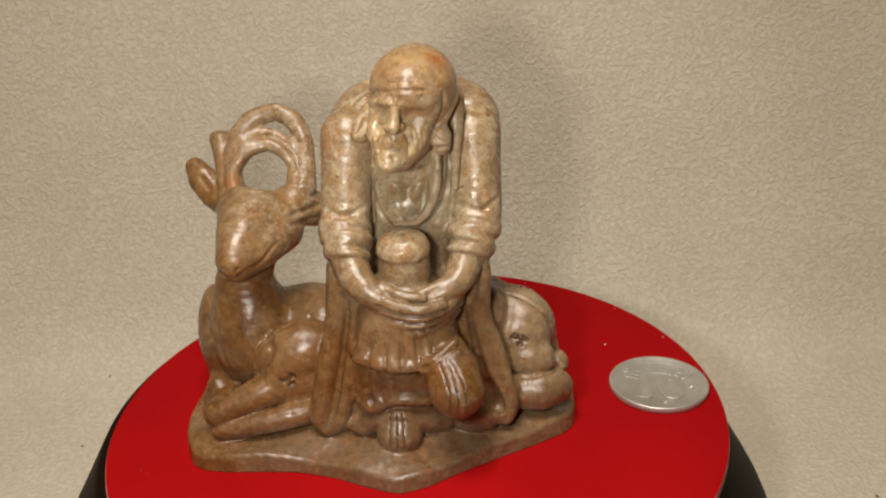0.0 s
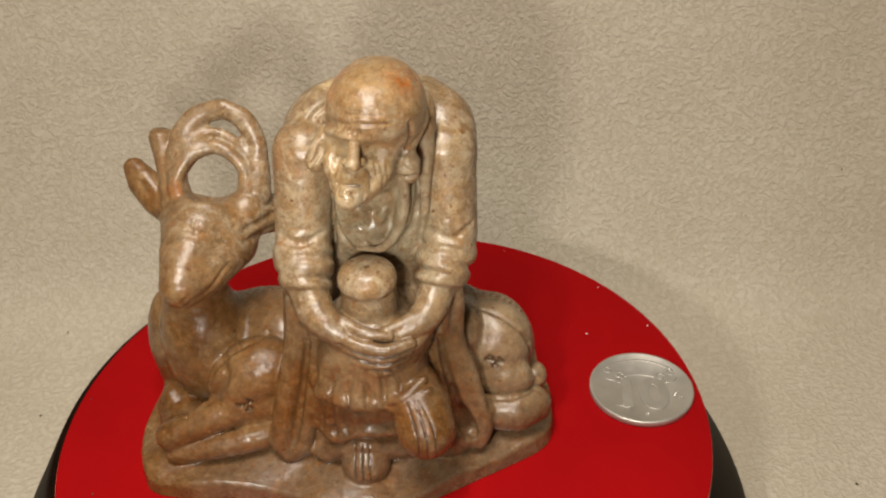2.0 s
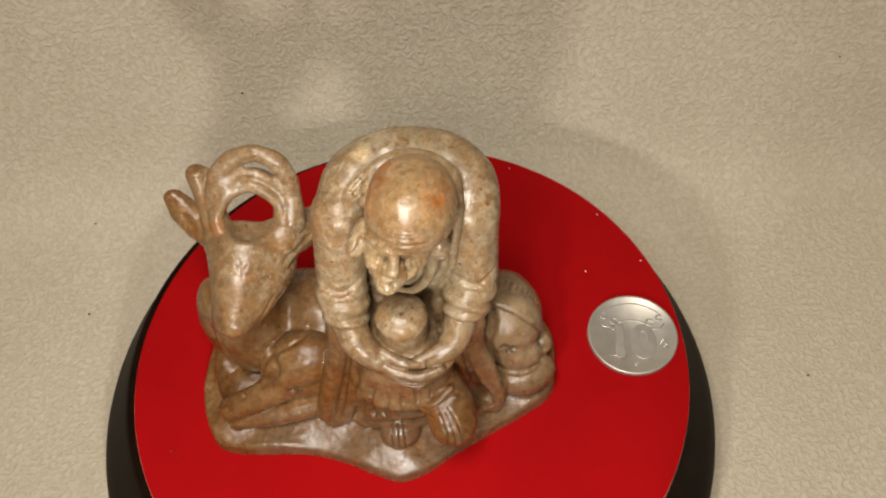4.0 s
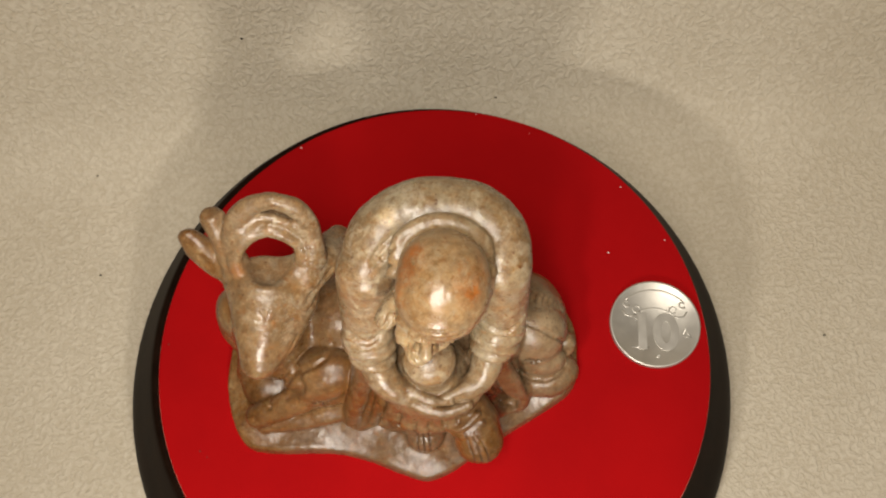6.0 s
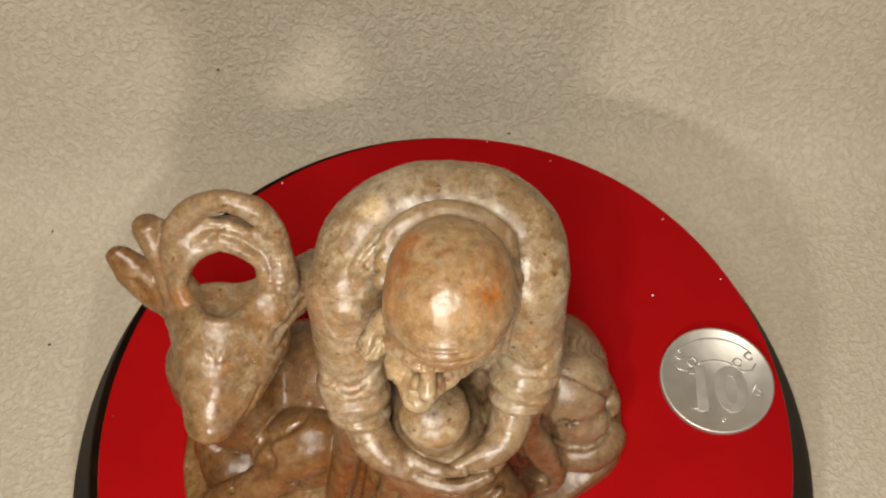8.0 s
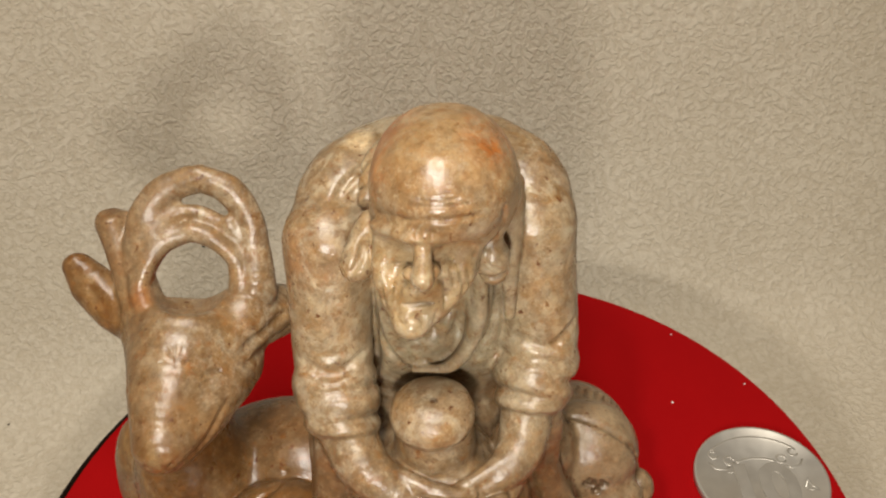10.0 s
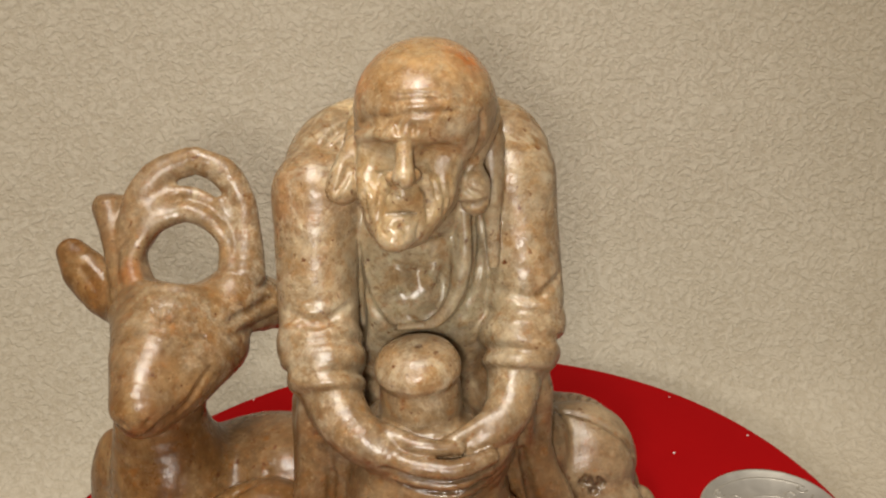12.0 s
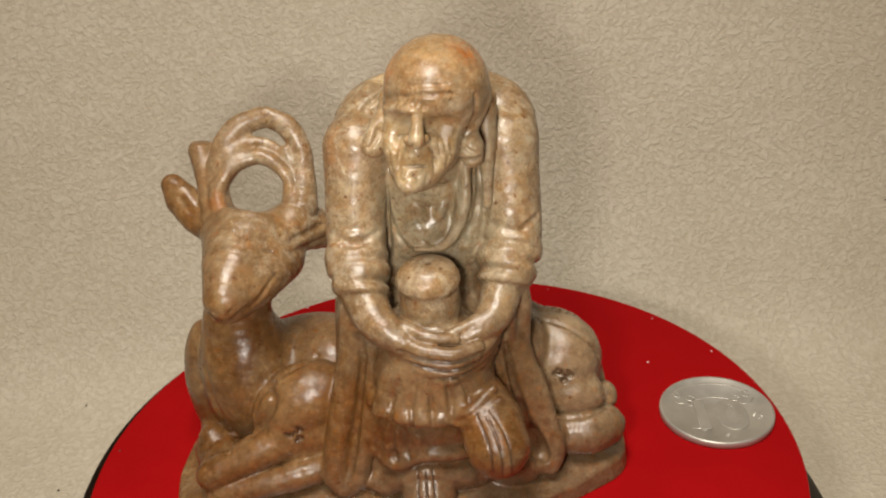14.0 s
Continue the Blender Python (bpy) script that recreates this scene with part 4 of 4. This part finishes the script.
    c.rope([(-3.4, -20, 10.6), (-3.2, -25.6, 8.4)], [5.0, 5.6], 0.5, flat=0.95, axis=2)
    c.rope([(8.2, -22.8, 29.0), (9.7, -27.2, 26.2), (10.8, -31.0, 23.2)], [5.0, 6.3, 6.2], 0.5)
    c.rope([(2.4, -27.4, 28.4), (6.0, -29.6, 30.8), (10.6, -27.0, 33.4)], [0.8, 1.0, 0.8], 0.8)
    c.rope([(3.0, -28.6, 27.0), (6.6, -31.0, 29.2), (11.6, -28.6, 31.8)], [0.7, 0.9, 0.7], 0.7)
    for s in (-1.7, 0.1, 1.8):
        c.groove([(8.2 + 0.8 * s, -31.0, 31.4), (9.6 + s, -33.6, 29.4), (10.8 + s, -36.2, 26.2), (11.0 + s, -37.1, 20.4)], 0.17, 0.15, wax=0.8)
    for s in (-1.6, 0.1, 1.7):
        c.groove([(-3.6 + 0.8 * s, -25.5, 14.6), (-3.6 + s, -29.4, 12.8), (-3.6 + s, -32.0, 8.5)], 0.2, 0.15, wax=0.8)
    # hanging sleeve ends: a doubled fold on one side, a hollow on the other
    c.rope([(-14.5, -12.5, 46), (-16, -15, 30), (-19.8, -17.5, 14)], [4.2, 4.6, 4.8], 1.0)
    c.rope([(-14.6, -15.0, 47), (-16.4, -16.6, 36), (-20.2, -19.2, 21), (-21.8, -20.6, 11.4)], [2.9, 2.9, 3.0, 3.2], 0.8)
    c.rope([(-11.2, -16.2, 45), (-12.4, -17.8, 33), (-15.2, -20.2, 20.5), (-17.4, -21.4, 11.6)], [2.7, 2.5, 2.4, 2.5], 0.6)
    c.groove([(-13.6, -19.6, 38), (-15.5, -20.6, 28), (-18.0, -23.0, 17), (-19.2, -24.0, 11.6)], 0.55, 1.3, wax=0.2)
    c.rope([(-22.4, -21.0, 10.6), (-20.2, -22.0, 8.6), (-17.8, -21.6, 10.2)], [2.6, 2.4, 2.4], 1.2)
    c.rope([(-12.4, -24.2, 22.6), (-12.8, -24.0, 17.0)], [0.8, 1.1], 1.2, cut=True)
    c.rope([(12, -14.0, 41), (13.6, -15.6, 28), (17.5, -17.2, 15)], [3.4, 3.6, 3.4], 1.0)
    c.rope([(14.4, -13.2, 43), (15.8, -14.4, 33), (18.4, -16.0, 24), (20.6, -17.8, 15)], [3.4, 3.5, 3.2, 2.4], 0.7)
    c.groove([(14.2, -19.5, 38), (15.4, -20, 29), (17.6, -21, 20.5), (19.6, -22, 14)], 0.7, 1.0, wax=0.5)
    c.rope([(23.2, -16.8, 14), (22.6, -18.4, 10.4), (19.6, -19.0, 10.4), (16.4, -18.6, 13)], [3.0, 2.9, 2.8, 2.8], 1.0)
    c.rope([(17.6, -23.4, 19.5), (20.7, -23.4, 12.0)], [1.2, 2.3], 0.6, cut=True)
    c.rope([(15.8, -20.8, 24), (18.2, -20.7, 16.8), (20.1, -20.6, 11.8)], [0.9, 2.3, 2.3], 0.4, cut=True)
    c.rope([(15.8, -13.6, 43), (17.4, -15, 33), (20.2, -16.6, 26.5), (22.6, -18.4, 18.4), (23.7, -19.6, 13.2), (23.4, -20.4, 9.6), (22.2, -20.8, 8.0), (19.6, -21.0, 9.2), (17, -21.0, 12), (15.2, -20.4, 15.5)], [2.2, 2.2, 2.0, 1.6, 1.4, 1.2, 1.2, 1.1, 1.0, 0.8], 1.0)
    return c


def carve_head():
    c = Clay()
    c.ball((4.3, -12.3, 88.3), (9.2, 10.7, 9.0), 2)
    c.ball((3.2, -16.0, 89.6), (7.4, 8.0, 6.0), 3)
    c.rope([(2.2, -14.2, 85), (1.1, -15.4, 79.8), (-0.5, -18.4, 76.2)], [7.4, 7.0, 4.8], 1.6)
    c.rope([(3, -6, 80), (3, -8, 74)], [7, 6], 3)
    c.rope([(-4.8, -18.8, 86.9), (-1.8, -22.3, 87.5), (0.8, -23.1, 87.7), (4.4, -22.2, 87.0), (8.2, -18.0, 86.0)], [0.7, 1.0, 1.0, 1.0, 0.7], 0.8)
    # hollow, lowered eyes
    c.ball((-3.1, -22.9, 84.2), (2.4, 1.8, 2.2), 1.6, (0, 4, 0), cut=True)
    c.ball((4.8, -22.3, 83.6), (2.7, 1.9, 2.2), 1.8, (0, 10, 0), cut=True)
    c.ball((-3.1, -19.2, 84.0), (2.2, 1.2, 1.8), 2.0)
    c.ball((4.7, -18.0, 83.2), (2.3, 1.2, 1.8), 2.0)
    c.groove([(-4.8, -21, 83.8), (-3.0, -22, 83.0), (-1.5, -22, 83.3)], 0.22, 0.4, wax=0.15)
    c.groove([(3.0, -22, 82.9), (4.8, -21, 82.2), (6.6, -20, 82.5)], 0.22, 0.4, wax=0.15)
    # nose, cheeks, folds, mouth and chin
    c.rope([(0.7, -22.2, 87.6), (0.3, -23.8, 84.8), (0, -24.9, 82.9)], [1.15, 1.15, 1.5], 0.5)
    c.ball((-1.4, -23.3, 82.4), (0.9, 1.2, 0.9), 0.5)
    c.ball((1.4, -23.2, 82.3), (0.9, 1.2, 0.9), 0.5)
    c.rope([(-4.6, -19.8, 82), (-4.3, -20.6, 79.6), (-3.8, -20.8, 77.4)], [1.2, 1.5, 1.0], 1.2)
    c.rope([(5.8, -19.0, 81.4), (5.0, -20.0, 79), (3.4, -20.6, 76.8)], [1.3, 1.5, 1.1], 1.6)
    c.rope([(-2.4, -21.1, 79.4), (-0.6, -22.0, 80.0), (1.4, -21.2, 79.4)], [1.1, 1.3, 1.1], 1.8)
    c.ball((-0.9, -21.2, 76.8), (2.2, 1.5, 1.0), 1.6)
    c.ball((-1.6, -22.4, 74.4), (2.4, 2.5, 2.0), 1.4)
    c.groove([(-1.9, -24, 82.0), (-3.1, -23, 79.6), (-3.5, -22, 76.6)], 0.36, 0.6, wax=0.15)
    c.groove([(1.9, -24, 82.0), (3.0, -23, 79.4), (2.6, -22, 76.0)], 0.36, 0.6, wax=0.15)
    c.groove([(-2.4, -23, 77.7), (-0.8, -24, 78.1), (1.0, -23, 77.6)], 0.3, 0.4, wax=0.3)
    c.groove([(-1.9, -23, 75.9), (-0.9, -23, 76.0), (0.2, -23, 75.8)], 0.3, 0.5)
    for path in (((4.8, 80.6), (5.2, 78.4), (4.2, 75.6)), ((-4.9, 80.6), (-5.0, 78.6), (-4.4, 75.8)), ((-0.2, 75.4), (-0.4, 73.8)), ((1.6, 75.8), (1.0, 74.0)), ((-0.7, 80.6), (-0.8, 79.2))):
        c.groove([(x, -22, z) for x, z in path], 0.24, 0.35)
    c.groove([(-4.4, -19, 88.8), (-1.4, -21, 89.0), (1.6, -21, 88.8), (4.6, -20, 88.2), (7.4, -17, 87.0)], 0.12, 0.8, wax=0.1)
    for lift, lo, hi in ((0.8, -0.6, 6.0), (1.5, 0.4, 4.8)):
        c.groove([(lo, -20, 89.6 + lift), ((lo + hi) / 2, -21, 89.8 + lift), (hi, -20, 89.2 + lift)], 0.16, 0.5, wax=0.3)
    c.groove([(-0.2, -23, 88.6), (0, -23, 87.4)], 0.35, 0.3)
    c.groove([(1.7, -23, 88.4), (1.5, -23, 87.2)], 0.35, 0.3)
    # tool marks on the cheeks, temples and chin
    for x, z, dx, dz in ((-4.2, 82.0, 0.5, -2.0), (-3.4, 81.0, 0.2, -1.8), (3.6, 81.2, 0.3, -2.2), (4.6, 81.8, 0.2, -2.4), (5.8, 81.4, -0.2, -2.6), (6.6, 83.4, -0.4, -1.6), (6.0, 79.2, -0.9, -2.2), (7.0, 85.2, 0.8, -1.2), (-2.9, 85.4, -1.2, 0.2), (4.2, 84.9, 1.6, -0.3), (-3.4, 75.2, 0.9, -1.0), (-1.9, 73.4, 1.0, 0.1), (2.4, 78.6, 0.2, -1.8)):
        c.groove([(x, -22, z), (x + dx * 0.5 + 0.15, -22.6, z + dz * 0.5), (x + dx, -22, z + dz)], 0.17, 0.3)
    # long ears
    c.rope([(10.2, -15.2, 88.0), (12.0, -14.6, 88.2), (12.3, -14.4, 86.4), (11.2, -14.8, 83.6), (9.6, -15.2, 80.8), (9.4, -15.6, 78.0), (9.6, -15.6, 75.8)], [0.9, 1.2, 1.3, 1.2, 1.4, 2.4, 2.0], 0.5)
    c.groove([(10.4, -17, 86.8), (10.6, -17, 84.8), (9.8, -17, 82.4), (8.6, -17, 80.4)], 0.5, 0.4, wax=0.3)
    c.groove([(7.8, -17, 79.6), (8.6, -17, 77.6), (10.6, -17, 76.8)], 0.35, 0.4)
    c.groove([(7.6, -17, 76.4), (9.2, -17, 75.6), (11.0, -16, 75.8)], 0.35, 0.4, wax=0.4)
    c.rope([(-5.6, -14, 84.5), (-7.2, -15.0, 82.0), (-7.7, -16.0, 79.4)], [1.3, 1.4, 2.3], 0.6)
    c.groove([(-6.4, -17, 83.4), (-7.0, -17, 81.2), (-8.4, -17, 79.2)], 0.45, 0.5)
    return c


def build_carving():
    field = carve_plinth()
    field.merge(carve_deer(), 0.8)
    elder = carve_elder()
    elder.merge(carve_head(), 0.7)
    field.merge(elder, 0.7)
    field.d += 0.16 * soft_noise(4.5, 3) + 0.06 * soft_noise(1.4, 5)
    z = (np.arange(COUNT[2], dtype=np.float32) * STEP + LOW[2])[None, None, :]
    field.d = np.maximum(field.d, 0.62 - z)
    me = skin(field.d, "statue")
    me.materials.append(STONE)
    smooth(me)
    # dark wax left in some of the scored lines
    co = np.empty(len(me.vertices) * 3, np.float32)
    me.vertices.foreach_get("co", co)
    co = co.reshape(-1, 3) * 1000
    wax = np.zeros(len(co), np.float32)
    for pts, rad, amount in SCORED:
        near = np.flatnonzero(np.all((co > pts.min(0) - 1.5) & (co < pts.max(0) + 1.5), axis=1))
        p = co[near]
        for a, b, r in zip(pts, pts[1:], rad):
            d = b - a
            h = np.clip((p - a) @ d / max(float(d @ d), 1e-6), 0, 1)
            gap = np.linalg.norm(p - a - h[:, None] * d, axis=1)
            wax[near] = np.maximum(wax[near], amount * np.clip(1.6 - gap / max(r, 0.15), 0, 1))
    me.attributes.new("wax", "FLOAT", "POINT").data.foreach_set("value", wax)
    ob = new("statue", me)
    ob.location = (0, 0, 0.044)
    return tagged(ob, "polished brown soapstone carving of a seated elder beside a resting deer", "statue")


build_carving()

# ---- small bits: lint on the felt, crumbs on the throw ----
def fleck(name, x, y, z, size, mat, label, group):
    bm = bmesh.new()
    bmesh.ops.create_icosphere(bm, subdivisions=1, radius=size)
    for v in bm.verts:
        v.co *= random.uniform(0.6, 1.3)
        v.co.z *= 0.5
    ob = tagged(from_bm(name, bm, mat), label, "speck", group)
    ob.location = (x, y, z + size * 0.2)
    return ob


for x, y, r in ((54.3, 26, 0.3), (71.8, 28.9, 0.24), (61, 47.5, 0.2), (34.6, 68.6, 0.18), (-38.5, 68.4, 0.26), (18.1, 76.8, 0.2)):
    fleck("lint", x / 1000, y / 1000, DECK, r / 1000, LINT, "tiny white lint speck on red felt", "lint on the felt")
for x, y, r in ((-77, 5.8, 0.22), (-66.4, -25.7, 0.25), (-64.3, -27.5, 0.2)):
    fleck("crumb", x / 1000, y / 1000, DECK, r / 1000, CRUMB, "tiny dark crumb on red felt", "crumbs on the felt")
for x, y, z, r in ((-60.7, 117.2, 37.3, 0.6), (27.5, 101.5, 14.3, 0.5), (132.6, 8.4, 0.0, 0.6), (-120.8, 84.7, 4.3, 0.4), (-117.8, 46.8, 0.2, 0.5), (159.4, 113.0, 45.4, 0.4)):
    fleck("crumb", x / 1000, y / 1000, z / 1000, r / 1000, CRUMB, "tiny dark crumb caught in beige fleece", "crumbs on the throw")
